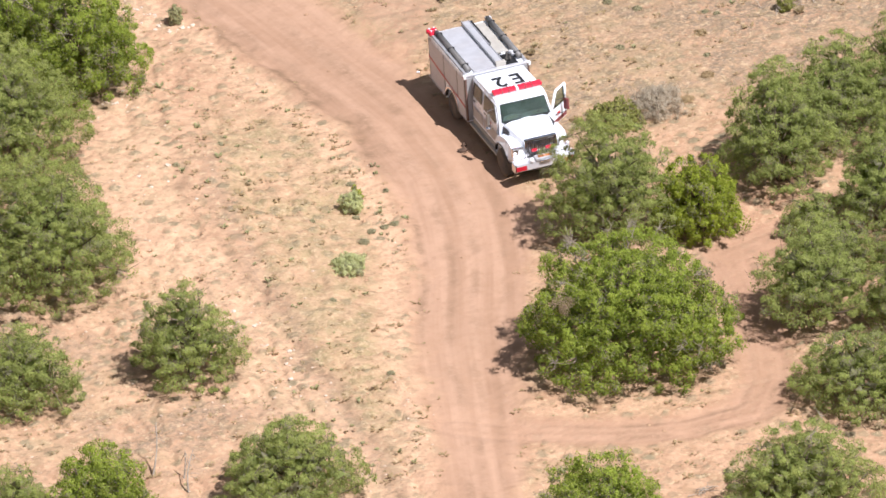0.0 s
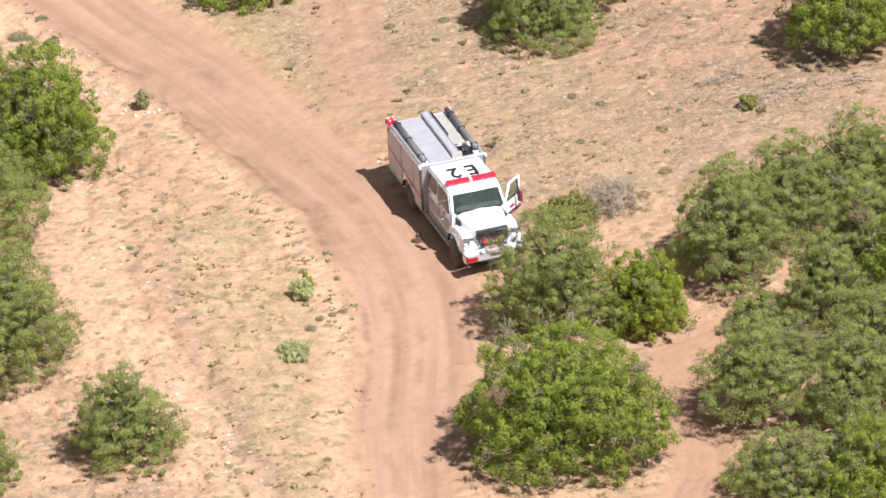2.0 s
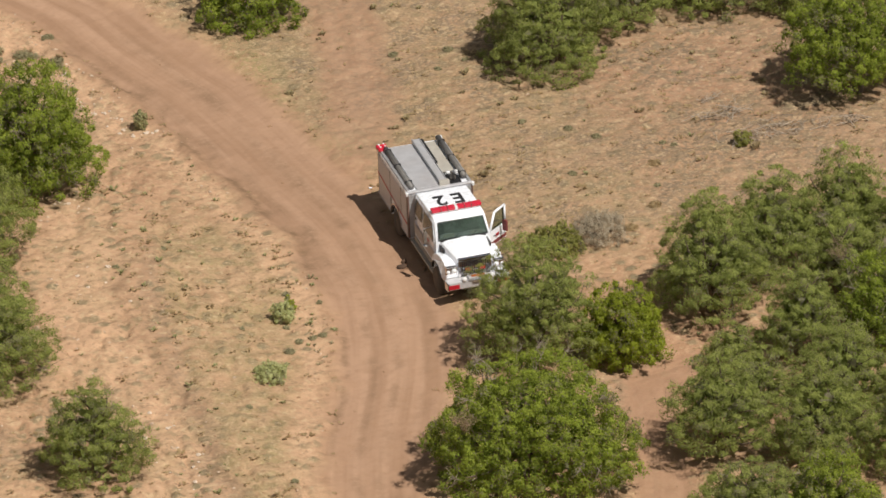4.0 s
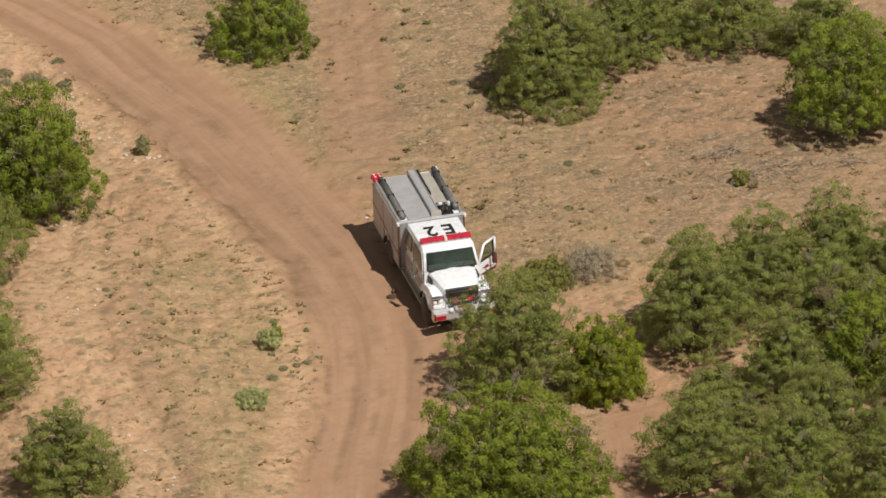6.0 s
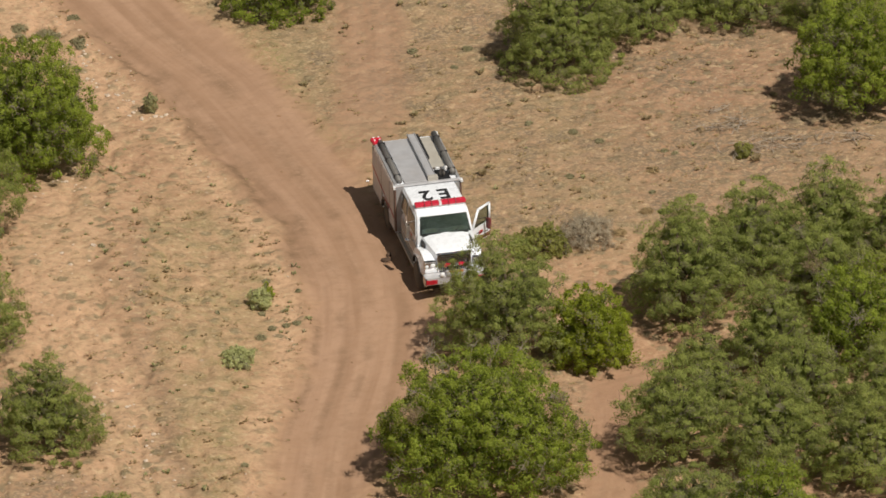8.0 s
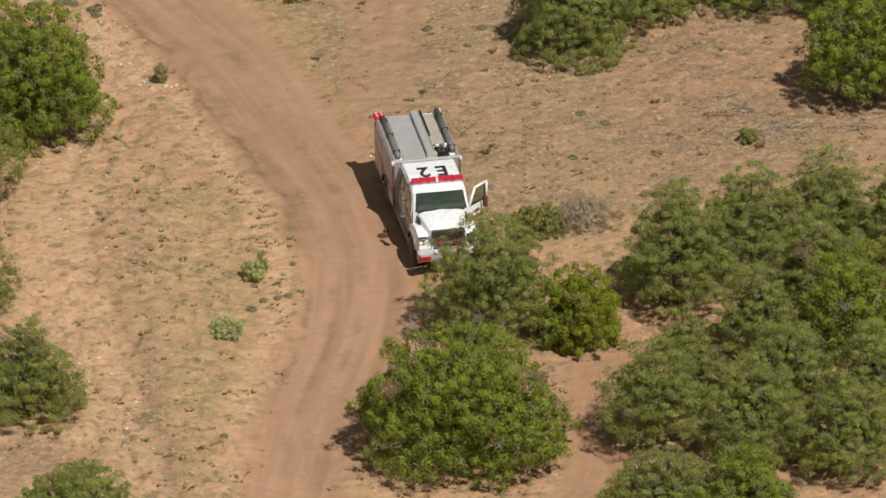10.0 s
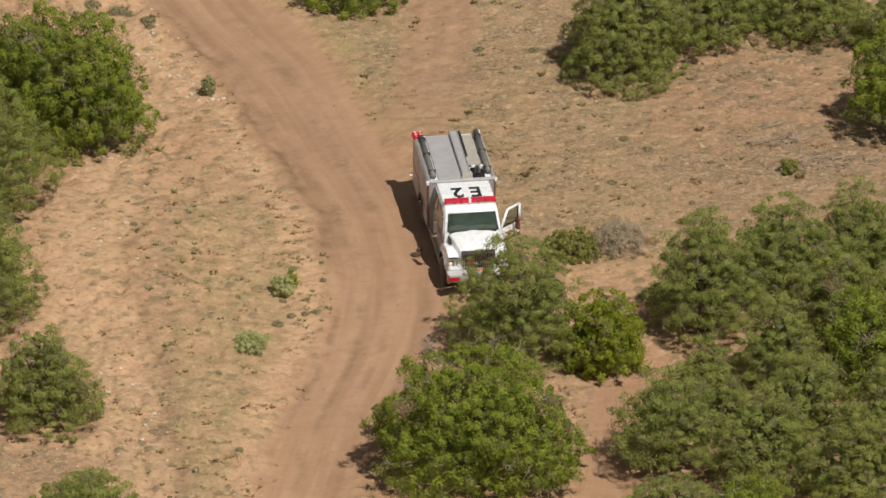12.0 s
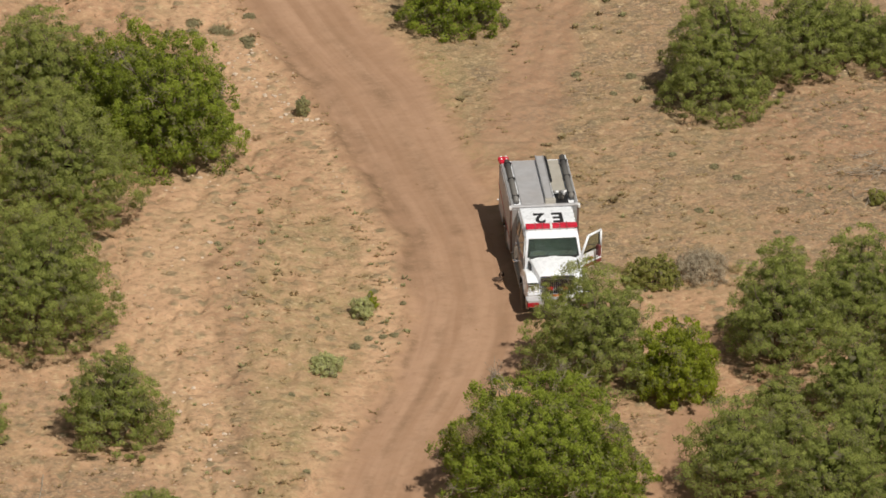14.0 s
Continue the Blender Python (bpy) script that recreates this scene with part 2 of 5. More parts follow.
def fbm(x, y, scale, seed, octaves=4):
    """Smooth value noise on arrays, about -1 to 1."""
    rng = np.random.RandomState(seed)
    out, amp, total = np.zeros_like(x), 1.0, 0.0
    for _ in range(octaves):
        tab = rng.rand(64, 64)
        u, v = x * scale + rng.rand() * 64, y * scale + rng.rand() * 64
        iu, iv = np.floor(u).astype(int), np.floor(v).astype(int)
        fu, fv = u - iu, v - iv
        fu, fv = fu * fu * (3 - 2 * fu), fv * fv * (3 - 2 * fv)
        a, b = tab[iu % 64, iv % 64], tab[(iu + 1) % 64, iv % 64]
        c, d = tab[iu % 64, (iv + 1) % 64], tab[(iu + 1) % 64, (iv + 1) % 64]
        out += amp * ((a * (1 - fu) + b * fu) * (1 - fv) + (c * (1 - fu) + d * fu) * fv - 0.5) * 2
        total, amp, scale = total + amp, amp * 0.55, scale * 2.1
    return out / total


def edges(x, y):
    wob = 0.25 * fbm(x, y, 0.5, 3)
    return np.interp(y, LEFT_Y, LEFT_X) + wob, np.interp(y, RIGHT_Y, RIGHT_X) + wob


WASH_Y = [-40, -20, -15, -10, -6, -2.3, 2, 5.8, 8.4, 12, 15, 19, 40]
WASH_X = [-15, -13.5, -13.3, -13.2, -13.5, -13.6, -12.7, -11.7, -11.4, -10, -8.6, -9.2, -14]
BAND_Y = [-40, -18, -11.6, -6.5, -1.3, 2.6, 8]
BAND_X = [-12.6, -12.2, -11.8, -11.5, -10.9, -9.9, -8.8]


def near_line(x, y, line):
    """Distance to a polyline, and how far along it."""
    best, s, run = np.full_like(x, 1e9), np.zeros_like(x), 0.0
    for (ax, ay), (bx, by) in zip(line, line[1:]):
        dx, dy = bx - ax, by - ay
        size = math.hypot(dx, dy)
        t = np.clip(((x - ax) * dx + (y - ay) * dy) / size**2, 0, 1)
        d = np.hypot(x - ax - t * dx, y - ay - t * dy)
        s = np.where(d < best, run + t * size, s)
        best = np.minimum(best, d)
        run += size
    return best, s


SPUR = [(-9.0, -19.5), (-6.6, -20.7), (-4.4, -21.9), (-2.0, -22.7), (0.4, -22.6), (1.8, -20.6), (2.6, -17.8), (3.4, -14.0), (3.6, -12.2), (5.6, -11.6)]
TRAIL = [(-1.2, 8.0), (0.4, 11.5), (1.2, 15.0), (1.9, 18.5), (2.8, 23.0), (4.0, 30.0)]


def base_height(x, y):
    """The lie of the land, without ruts and bumps."""
    z = -0.6 * np.clip((y - 3) / 14, 0, 1)
    return z + 0.45 * np.clip((-x - 7.2) / 3, 0, 1) * np.clip((12 - y) / 10, 0, 1)


def zones(x, y):
    lx, rx = edges(x, y)
    u = (x - lx) / (rx - lx)
    inside = np.minimum(x - lx, rx - x)
    road = step(-0.75, 0.55, inside + 0.55 * fbm(x, y, 1.3, 4))
    ds, ss = near_line(x, y, SPUR)
    spur = 1 - step(0.55, 1.35, ds + 0.35 * fbm(x, y, 0.8, 5))
    dt, st = near_line(x, y, TRAIL)
    trail = (1 - step(0.8, 1.6, dt + 0.5 * fbm(x, y, 0.7, 6))) * 0.85
    return lx, rx, u, inside, road, ds, ss, spur, dt, st, trail


def height(x, y):
    x, y = np.asarray(x, float), np.asarray(y, float)
    lx, rx, u, inside, road, ds, ss, spur, dt, st, trail = zones(x, y)
    z = base_height(x, y)
    rough = 1 - 0.8 * np.maximum(road, spur)
    z = z + rough * (0.10 * fbm(x, y, 0.35, 11) + 0.06 * fbm(x, y, 1.6, 12) + 0.055 * fbm(x, y, 3.2, 13, 2))
    near = np.exp(-np.clip(np.abs(x - lx + 0.20), 0, 9) ** 2 / 0.05) - 0.6 * np.exp(-np.clip(np.abs(x - lx - 0.35), 0, 9) ** 2 / 0.06)
    z = z - 0.07 * road - 0.05 * spur + 0.085 * near * step(-9, -3, y) * step(30, 24, y)
    rut = np.zeros_like(x)
    for c, w, k in ((0.24, 0.05, 0.7), (0.42, 0.045, 1.0), (0.56, 0.05, 0.5), (0.72, 0.05, 0.9)):
        rut += k * np.exp(-((u - c - 0.02 * np.sin(y * 0.35)) / w) ** 2)
    z = z - 0.022 * rut * road * (0.45 + 0.55 * fbm(u * 3, y, 0.22, 14))
    z = z + road * 0.02 * fbm(u * 5, y * 0.12, 1.2, 15, 3)
    for c in (-0.55, 0.0, 0.5):
        z = z - 0.018 * spur * np.exp(-((ds - abs(c)) / 0.16) ** 2)
    # small gullies running down the bank
    gully = np.abs(fbm(x, y * 0.3, 0.55, 16, 3))
    bank = step(-7.5, -9.0, x) * (1 - road)
    return z - 0.12 * bank * (1 - step(0.0, 0.14, gully))


def make_ground():
    def axis(lo, hi, pitch):
        far = [30, 60, 120, 300, 800, 2000, 3600]
        core = np.arange(lo, hi + 1e-6, pitch)
        side = [2, 4, 7, 11, 17]
        return np.concatenate([[lo - f for f in reversed(side + far)], core, [hi + f for f in side + far]])

    xs, ys = axis(-27.0, 22.0, 0.125), axis(-33.0, 30.0, 0.125)
    gx, gy = np.meshgrid(xs, ys)
    x, y = gx.ravel(), gy.ravel()
    z = height(x, y)
    nx, ny = len(xs), len(ys)
    i = (np.arange(ny - 1)[:, None] * nx + np.arange(nx - 1)[None]).ravel()
    faces = np.stack([i, i + 1, i + nx + 1, i + nx], 1)
    me = bpy.data.meshes.new("ground")
    me.vertices.add(len(x))
    me.vertices.foreach_set("co", np.stack([x, y, z], 1).ravel())
    me.loops.add(faces.size)
    me.loops.foreach_set("vertex_index", faces.ravel())
    me.polygons.add(len(faces))
    me.polygons.foreach_set("loop_start", np.arange(0, faces.size, 4))
    me.polygons.foreach_set("use_smooth", np.ones(len(faces), bool))
    me.update(calc_edges=True)
    lx, rx, u, inside, road, ds, ss, spur, dt, st, trail = zones(x, y)
    n1, n2 = fbm(x, y, 0.22, 21), fbm(x, y, 0.8, 22)
    off = 1 - np.maximum(road, spur)
    w = 0.6 * n1 + 0.35 * n2
    wash = x - np.interp(y, WASH_Y, WASH_X) + w
    dark = x - np.interp(y, BAND_Y, BAND_X) + w
    verge = x - lx + 0.85 + w
    bank = step(0.3, -0.3, x - lx) * off
    # the grassy strip between the wash and the road, and the meadow behind the engine
    strip = step(-0.2, 0.9, dark) * step(-0.1, -1.0, verge) * step(9, 3, y + 3 * w)
    meadow = step(0.0, 2.0, x - rx + n1) * step(-4, 0.5, y + n1 * 2)
    bare = np.exp(-(((x - 12.4) / 3.0) ** 2 + ((y - 11.0) / 3.0) ** 2))
    grass = np.clip(np.maximum(strip * 1.0, meadow * (0.85 - 0.35 * step(6.0, 10.0, x + 2 * n1))) * (1 - bare) + 0.35 * n2 + 0.04, 0, 1) * off * (1 - 0.85 * trail)
    pale = np.clip(1.2 * np.exp(-(wash / 1.25) ** 2) * bank + np.exp(-(verge / 0.65) ** 2) * 0.85 * bank + 0.25 * bank + 0.3 * n2, 0, 1) * off
    red = np.clip(np.exp(-(((x - 12.4) / 3.4) ** 2 + ((y - 11.2) / 3.4) ** 2)) * 1.8 + 0.7 * step(5.5, 9.5, x + 2 * n1) * meadow + spur * 0.7 + step(2.0, 4.0, x) * step(-7.5, -10, y) * 0.55
                  + trail * 1.0 + bank * (0.12 + 0.4 * step(2, 8, y)) + 0.25 * n1, 0, 1)
    green = np.clip(0.75 * np.exp(-((x + 1.9) / 1.0) ** 2 - ((y - 16.0) / 6.5) ** 2) + 0.55 * np.exp(-((x + 0.6) / 1.6) ** 2 - ((y - 9.3) / 1.3) ** 2) + 0.3 * strip * step(0.05, 0.4, n1), 0, 1) * off
    litter = np.clip(0.9 * np.exp(-((x - 12.0) / 3.6) ** 2 - ((y - 4.6) / 1.7) ** 2) + 0.8 * np.exp(-((x + 17.0) / 2.6) ** 2 - ((y + 15.8) / 1.3) ** 2)
                     + 0.7 * np.exp(-((x - 2.7) / 1.5) ** 2 - ((y + 12.2) / 1.2) ** 2) + 0.5 * np.exp(-(dark / 0.5) ** 2) * step(5, 2, y) * bank
                     + (0.5 + 0.6 * step(-0.1, 0.4, n2)) * meadow + 0.5 * step(-14.6, -15.6, x + w) * step(0.0, 0.35, n2), 0, 1) * off
    edge = (0.9 * np.exp(-((x - lx - 0.12 - 0.35 * n2) / 0.30) ** 2) + 0.55 * np.exp(-((x - lx - 0.75 - 0.25 * n1) / 0.22) ** 2)) * step(-4, 1, y) * step(24, 17, y) + 0.8 * np.exp(-((x - lx - 0.15) / 0.16) ** 2) * step(-3.5, -5, y) * step(-16, -9, y)
    # the most driven wheel track, darker than the road
    edge = edge + 0.55 * np.exp(-((u - 0.57 - 0.06 * n1) / 0.09) ** 2) * step(-1, 3, y) * step(24, 17, y) + (0.42 * np.exp(-((u - 0.30 - 0.08 * n1) / 0.06) ** 2) + 0.40 * np.exp(-((u - 0.52 - 0.05 * n1) / 0.05) ** 2) + 0.25 * np.exp(-((u - 0.78 - 0.05 * n2) / 0.05) ** 2)) * step(3, -3, y)
    edge = edge + (0.65 * np.exp(-((ds - 0.42 - 0.1 * n1) / 0.13) ** 2) + 0.3 * np.exp(-(ds / 0.15) ** 2)) * spur * step(1.5, 4.0, ss) * step(15, 11, ss)
    edge = edge + 0.7 * np.exp(-((wash - 1.5) / 0.28) ** 2) * bank * step(4, 0, y)
    edge = np.clip(edge * np.clip(0.5 + 1.3 * fbm(x, y, 1.1, 24), 0, 1), 0, 1)
    values = {"road": np.maximum(np.maximum(road, spur * 0.62), trail * 0.5), "across": np.where(road > 0.3, (x - np.interp(y, LEFT_Y, LEFT_X)) * 1.6, np.where(spur > trail, ds, dt) * 2 + 20),
              "along": np.where(road > 0.3, y, np.where(spur > trail, ss, st)), "grass": grass, "pale": pale, "red": red, "green": green, "litter": litter, "edge": edge}
    for name, v in values.items():
        a = me.attributes.new(name, "FLOAT", "POINT")
        a.data.foreach_set("value", v.astype(np.float32))
    me.materials.append(M_GROUND)
    ob = tagged(new("ground", me), "pale reddish dirt ground with dry grass and a rutted dirt road", "ground", kind="structure")
    return ob


make_ground()


def floor_z(x, y):
    return float(height(np.array([x]), np.array([y]))[0])

# ---------------------------------------------------------------- trees and shrubs
def part(name, bm, material, parent, label="", smooth=False):
    """Links a bmesh or a mesh as one object under a thing or a part."""
    if isinstance(bm, bmesh.types.BMesh):
        me = bpy.data.meshes.new(name)
        bm.to_mesh(me)
        bm.free()
    else:
        me = bm
    if smooth:
        me.polygons.foreach_set("use_smooth", np.ones(len(me.polygons), bool))
    if not me.materials:
        me.materials.append(material)
    ob = new(name, me)
    ob.parent = parent
    if label:
        ob["label"] = label
    return ob


def sprays(name, verts, values, material):
    """A mesh of loose faces from an array (n, 3 or 4, 3), with values per face."""
    n, k = verts.shape[:2]
    me = bpy.data.meshes.new(name)
    me.vertices.add(k * n)
    me.vertices.foreach_set("co", verts.reshape(-1))
    me.loops.add(k * n)
    me.loops.foreach_set("vertex_index", np.arange(k * n))
    me.polygons.add(n)
    me.polygons.foreach_set("loop_start", np.arange(0, k * n, k))
    me.update(calc_edges=True)
    for key, v in values.items():
        a = me.attributes.new(key, "FLOAT", "POINT")
        a.data.foreach_set("value", np.repeat(v, k).astype(np.float32))
    me.materials.append(material)
    return me


def unit(v):
    return v / (np.linalg.norm(v, axis=-1, keepdims=True) + 1e-9)


def leaves(rng, centres, outward, count, spread, size, slender=0.36, lift=0.5):
    """Small leafy sprays round the centres of tufts: quads that point outward and up."""
    n = len(centres) * count
    c = np.repeat(centres, count, 0)
    o = np.repeat(outward, count, 0)
    # a tuft is a feathery bough, drawn out along the way it grows
    way = unit(outward + np.array([0, 0, 0.55]) + 0.45 * rng.normal(size=outward.shape))
    w = np.repeat(way, count, 0)
    off = rng.normal(size=(n, 3)) * spread * 0.34 + w * (rng.rand(n, 1) - 0.55) * spread * 1.9
    p = c + off
    # sprays mostly turn their broad side outward, the rest any way
    face = unit(o * 0.8 + np.array([0.1, -0.25, lift * 1.5]) + 0.62 * rng.normal(size=(n, 3)))
    grow = w * 1.1 + 0.55 * rng.normal(size=(n, 3))
    d = unit(grow - face * np.einsum('ij,ij->i', grow, face)[:, None])
    s = unit(np.cross(d, face))
    ln = size * (0.6 + 0.8 * rng.rand(n, 1))
    wide = ln * slender * (0.7 + 0.6 * rng.rand(n, 1))
    return np.stack([p - d * ln * 0.45 + s * wide * 0.5, p + d * ln * 0.55, p - d * ln * 0.45 - s * wide * 0.5], 1), p, off


def tube(bm, pts, radii, sides=6):
    """A tapering, bending stem."""
    rings = []
    for k, (p, r) in enumerate(zip(pts, radii)):
        a = Vector(pts[min(k + 1, len(pts) - 1)]) - Vector(pts[max(k - 1, 0)])
        q = a.to_track_quat("Z", "Y")
        rings.append([bm.verts.new(Vector(p) + q @ Vector((r * math.cos(t * math.tau / sides), r * math.sin(t * math.tau / sides), 0))) for t in range(sides)])
    for a, b in zip(rings, rings[1:]):
        for t in range(sides):
            bm.faces.new((a[t], a[(t + 1) % sides], b[(t + 1) % sides], b[t]))
    bm.faces.new(rings[-1])


def limb(bm, rng, start, end, r0, r1, bend=0.25, n=5):
    a, b = np.array(start, float), np.array(end, float)
    side = rng.normal(size=3) * bend * np.linalg.norm(b - a) * 0.5
    pts = [a + (b - a) * t + side * math.sin(t * math.pi) for t in np.linspace(0, 1, n)]
    tube(bm, [tuple(p) for p in pts], list(np.linspace(r0, r1, n)))


def spread_points(rng, p, gap, most=900):
    """Picks points from a crowd so that no two lie nearer than gap."""
    kept = np.zeros((0, 3))
    for q in p[rng.permutation(len(p))]:
        if len(kept) == 0 or np.min(np.sum((kept - q) ** 2, 1)) > gap * gap:
            kept = np.vstack([kept, q])
            if len(kept) >= most:
                break
    return kept


def clump_leaves(rng, centre, out, radius, flat, per, leaf, slender, loose):
    """Short leafy twigs over rounded clumps: most lie on the clump's skin, some stick out."""
    n = len(centre) * per
    c, o, rad = np.repeat(centre, per, 0), np.repeat(out, per, 0), np.repeat(radius, per)[:, None]
    d = unit(rng.normal(size=(n, 3)) + 0.85 * o + np.array([0, 0, 0.35]))
    stick = (rng.rand(n, 1) < 0.20)
    dist = np.where(stick, 0.90 + 0.30 * rng.rand(n, 1), 0.62 + 0.40 * rng.rand(n, 1) ** 0.6)
    wobble = 1 + 0.34 * np.sin(6 * d[:, :1] + 9 * c[:, :1]) * np.sin(5 * d[:, 1:2] + 8 * c[:, 2:]) + 0.16 * np.sin(11 * d[:, 2:] + 13 * c[:, 1:2])
    shape = np.repeat(np.stack([rng.uniform(0.7, 1.35, len(centre)), rng.uniform(0.7, 1.35, len(centre)), flat * rng.uniform(0.75, 1.35, len(centre))], 1), per, 0)
    p = c + d * rad * dist * wobble * shape
    face = unit(d + loose * rng.normal(size=(n, 3)))
    grow = rng.normal(size=(n, 3)) * 0.6 + d * np.where(stick, 1.6, 0.3) + np.array([0, 0, 0.8])
    face = np.where(stick, unit(face + 0.8 * rng.normal(size=(n, 3))), face)
    along = unit(grow - face * np.einsum("ij,ij->i", grow, face)[:, None])
    side = np.cross(along, face)
    ln = leaf * (0.6 + 0.8 * rng.rand(n, 1))
    wide = ln * slender * (0.7 + 0.6 * rng.rand(n, 1)) * np.where(stick, 0.6, 1.0)
    return np.stack([p - along * ln * 0.45 + side * wide * 0.5, p + along * ln * 0.55, p - along * ln * 0.45 - side * wide * 0.5], 1), d, stick[:, 0]


def make_tree(name, label, category, x, y, r, h, seed, material, form="dome", spacing=0.40, per=200, leaf=0.078, dead=0, group="", skirt=0.06, stems=1, lean=(0.0, 0.0), gap=0.10, brown=(), twiggy=0.12, slender=0.0, dense=1.0):
    """A tree or shrub: a bent trunk, limbs and a crown of leafy clumps over an uneven envelope, with gaps between them."""
    rng = np.random.RandomState(seed)
    root = tagged(new(name), label, category, group)
    root.location = (x, y, floor_z(x, y) - 0.03)
    pine = form in ("pine", "cone") or material is M_PINYON
    r = r * (1.05 if pine else 1.0)
    ph = rng.rand(8) * math.tau
    grid = np.linspace(0, 0.985, 200)
    power, round_ = {"cone": (2.1, 0.72), "dome": (2.5, 0.52), "pine": (1.75, 0.70)}[form]
    ring = np.minimum(1.0, 0.88 + 0.9 * grid) * (1 - grid**power) ** round_
    slope = np.hypot(np.gradient(ring * r, grid), h)
    dens = np.cumsum(ring * slope + 0.02)
    many = int(60 + 26 * (r * r + r * h) / spacing**2)
    f = np.interp(rng.rand(many) * dens[-1], dens, grid)
    a = rng.rand(many) * math.tau
    # broad bulges and hollows of the whole crown, then finer ones
    bulge = 1.0 + 0.07 * np.sin(2 * a + ph[0]) + 0.08 * np.sin(3 * a + ph[1] + 5 * f) + 0.06 * np.sin(5 * a + ph[2] - 8 * f) + 0.05 * np.sin(9 * a + ph[3] + 15 * f)
    # rounded heads with creases between them
    ex = np.stack([np.cos(a) * r * np.interp(f, grid, ring), np.sin(a) * r * np.interp(f, grid, ring), h * f], 1)
    wide = 0.95 if pine else 0.80
    heads = spread_points(rng, ex[:400], wide)
    far = np.sqrt(np.min(np.sum((ex[:, None] - heads[None]) ** 2, 2), 1)) / wide
    bulge += (0.10 - 0.34 * far**2 + 0.07 * rng.rand(len(heads))[np.argmin(np.sum((ex[:, None] - heads[None]) ** 2, 2), 1)]) * min(1.0, 1.6 / r + 0.1)
    bulge -= (0.12 if pine else 0.05) * (1 + np.sin(f * h * 5.2 + 1.5 * np.sin(2 * a + ph[5]) + ph[4])) / 2
    size = np.minimum(spacing * 0.62, 0.5 * r)
    reach = np.maximum(0.0, r * np.interp(f, grid, ring) * bulge - 0.55 * size)
    zt = h * (skirt + (1 - skirt) * f) - 0.5 * size * f
    shell = np.stack([np.cos(a) * reach + lean[0] * zt, np.sin(a) * reach + lean[1] * zt, np.maximum(zt, 0.5 * size)], 1)
    outer = spread_points(rng, shell, spacing)
    mid = np.array([lean[0] * h * 0.4, lean[1] * h * 0.4, h * 0.36])
    inner = mid + (spread_points(rng, shell[: many // 2], spacing * 1.1) - mid) * (0.76 if pine else 0.74)
    holes = np.sin(outer[:, 0] * 2.3 + ph[0]) * np.sin(outer[:, 1] * 2.5 + ph[1]) * np.sin(outer[:, 2] * 2.7 + ph[4])
    outer = outer[(holes < 0.42) & (rng.rand(len(outer)) > gap)]
    p = np.vstack([outer, inner])
    p[:, 2] = np.maximum(p[:, 2], 0.4 * size)
    out = unit((p - mid) / np.array([r * r, r * r, (0.62 * h) ** 2]))
    radius = size * rng.uniform(0.60, 1.35, len(p))
    q, d, stick = clump_leaves(rng, p, out, radius, 0.62 if pine else 0.95, per, leaf, slender or (0.40 if pine else 0.55), 0.45)
    patch = 0.5 + 0.24 * np.sin(p[:, 0] * 1.3 + seed) * np.cos(p[:, 1] * 1.1 + p[:, 2] * 1.2)
    shade = np.repeat(patch + rng.uniform(-0.5, 0.5, len(p)), per)
    tone = np.clip(shade + 0.18 * rng.normal(size=len(q)), 0, 1)
    # Palest on leaves that face up, a little more on those sticking out.
    pale_share = np.clip(0.25 + 0.45 * d[:, 2] + 0.25 * stick + 0.2 * rng.normal(size=len(q)), 0, 1)
    bare = np.repeat(np.where(rng.rand(len(p)) < 0.13, 0.5, 0.45 * twiggy), per)
    grey = np.where(rng.rand(len(q)) < bare, 0.55 + 0.45 * rng.rand(len(q)), 0.0)
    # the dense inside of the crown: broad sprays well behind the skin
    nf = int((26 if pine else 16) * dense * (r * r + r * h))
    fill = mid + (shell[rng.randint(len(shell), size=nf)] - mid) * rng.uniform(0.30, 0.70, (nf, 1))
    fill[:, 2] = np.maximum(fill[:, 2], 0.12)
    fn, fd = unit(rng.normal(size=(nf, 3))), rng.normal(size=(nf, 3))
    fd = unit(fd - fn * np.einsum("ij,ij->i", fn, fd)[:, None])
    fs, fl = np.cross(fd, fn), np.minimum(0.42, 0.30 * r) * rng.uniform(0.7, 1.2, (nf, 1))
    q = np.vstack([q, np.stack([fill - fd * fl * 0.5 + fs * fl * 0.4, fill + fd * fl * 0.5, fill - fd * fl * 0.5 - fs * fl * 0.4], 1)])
    # Inner sprays take any tone but little of the palest colour.
    tone, pale_share = np.concatenate([tone, rng.rand(nf)]), np.concatenate([pale_share, 0.2 * rng.rand(nf)])
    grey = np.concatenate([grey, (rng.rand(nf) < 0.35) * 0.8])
    every = rng.permutation(len(outer))[: max(6, int(5 * r + 4))]
    lobes = [(*outer[i], 0.28 * r) for i in every]
    for bx, by, bz, br in brown:
        centre = np.array([bx, by, bz]) + rng.normal(size=(20, 3)) * br * 0.6
        bq, bd, _ = clump_leaves(rng, centre, unit(centre - mid), np.full(len(centre), 0.17), 0.9, 40, leaf * 1.1, 0.3, 0.9)
        part("dead_foliage", sprays("dead_foliage", bq, {"tone": rng.rand(len(bq)), "pale_share": rng.rand(len(bq)) * 0.6}, M_TAN_LEAF), M_TAN_LEAF, root, "dry tan dead foliage")
    part("crown", sprays("crown", q, {"tone": tone, "pale_share": pale_share, "grey": grey}, material), material, root)
    # wood
    bm = bmesh.new()
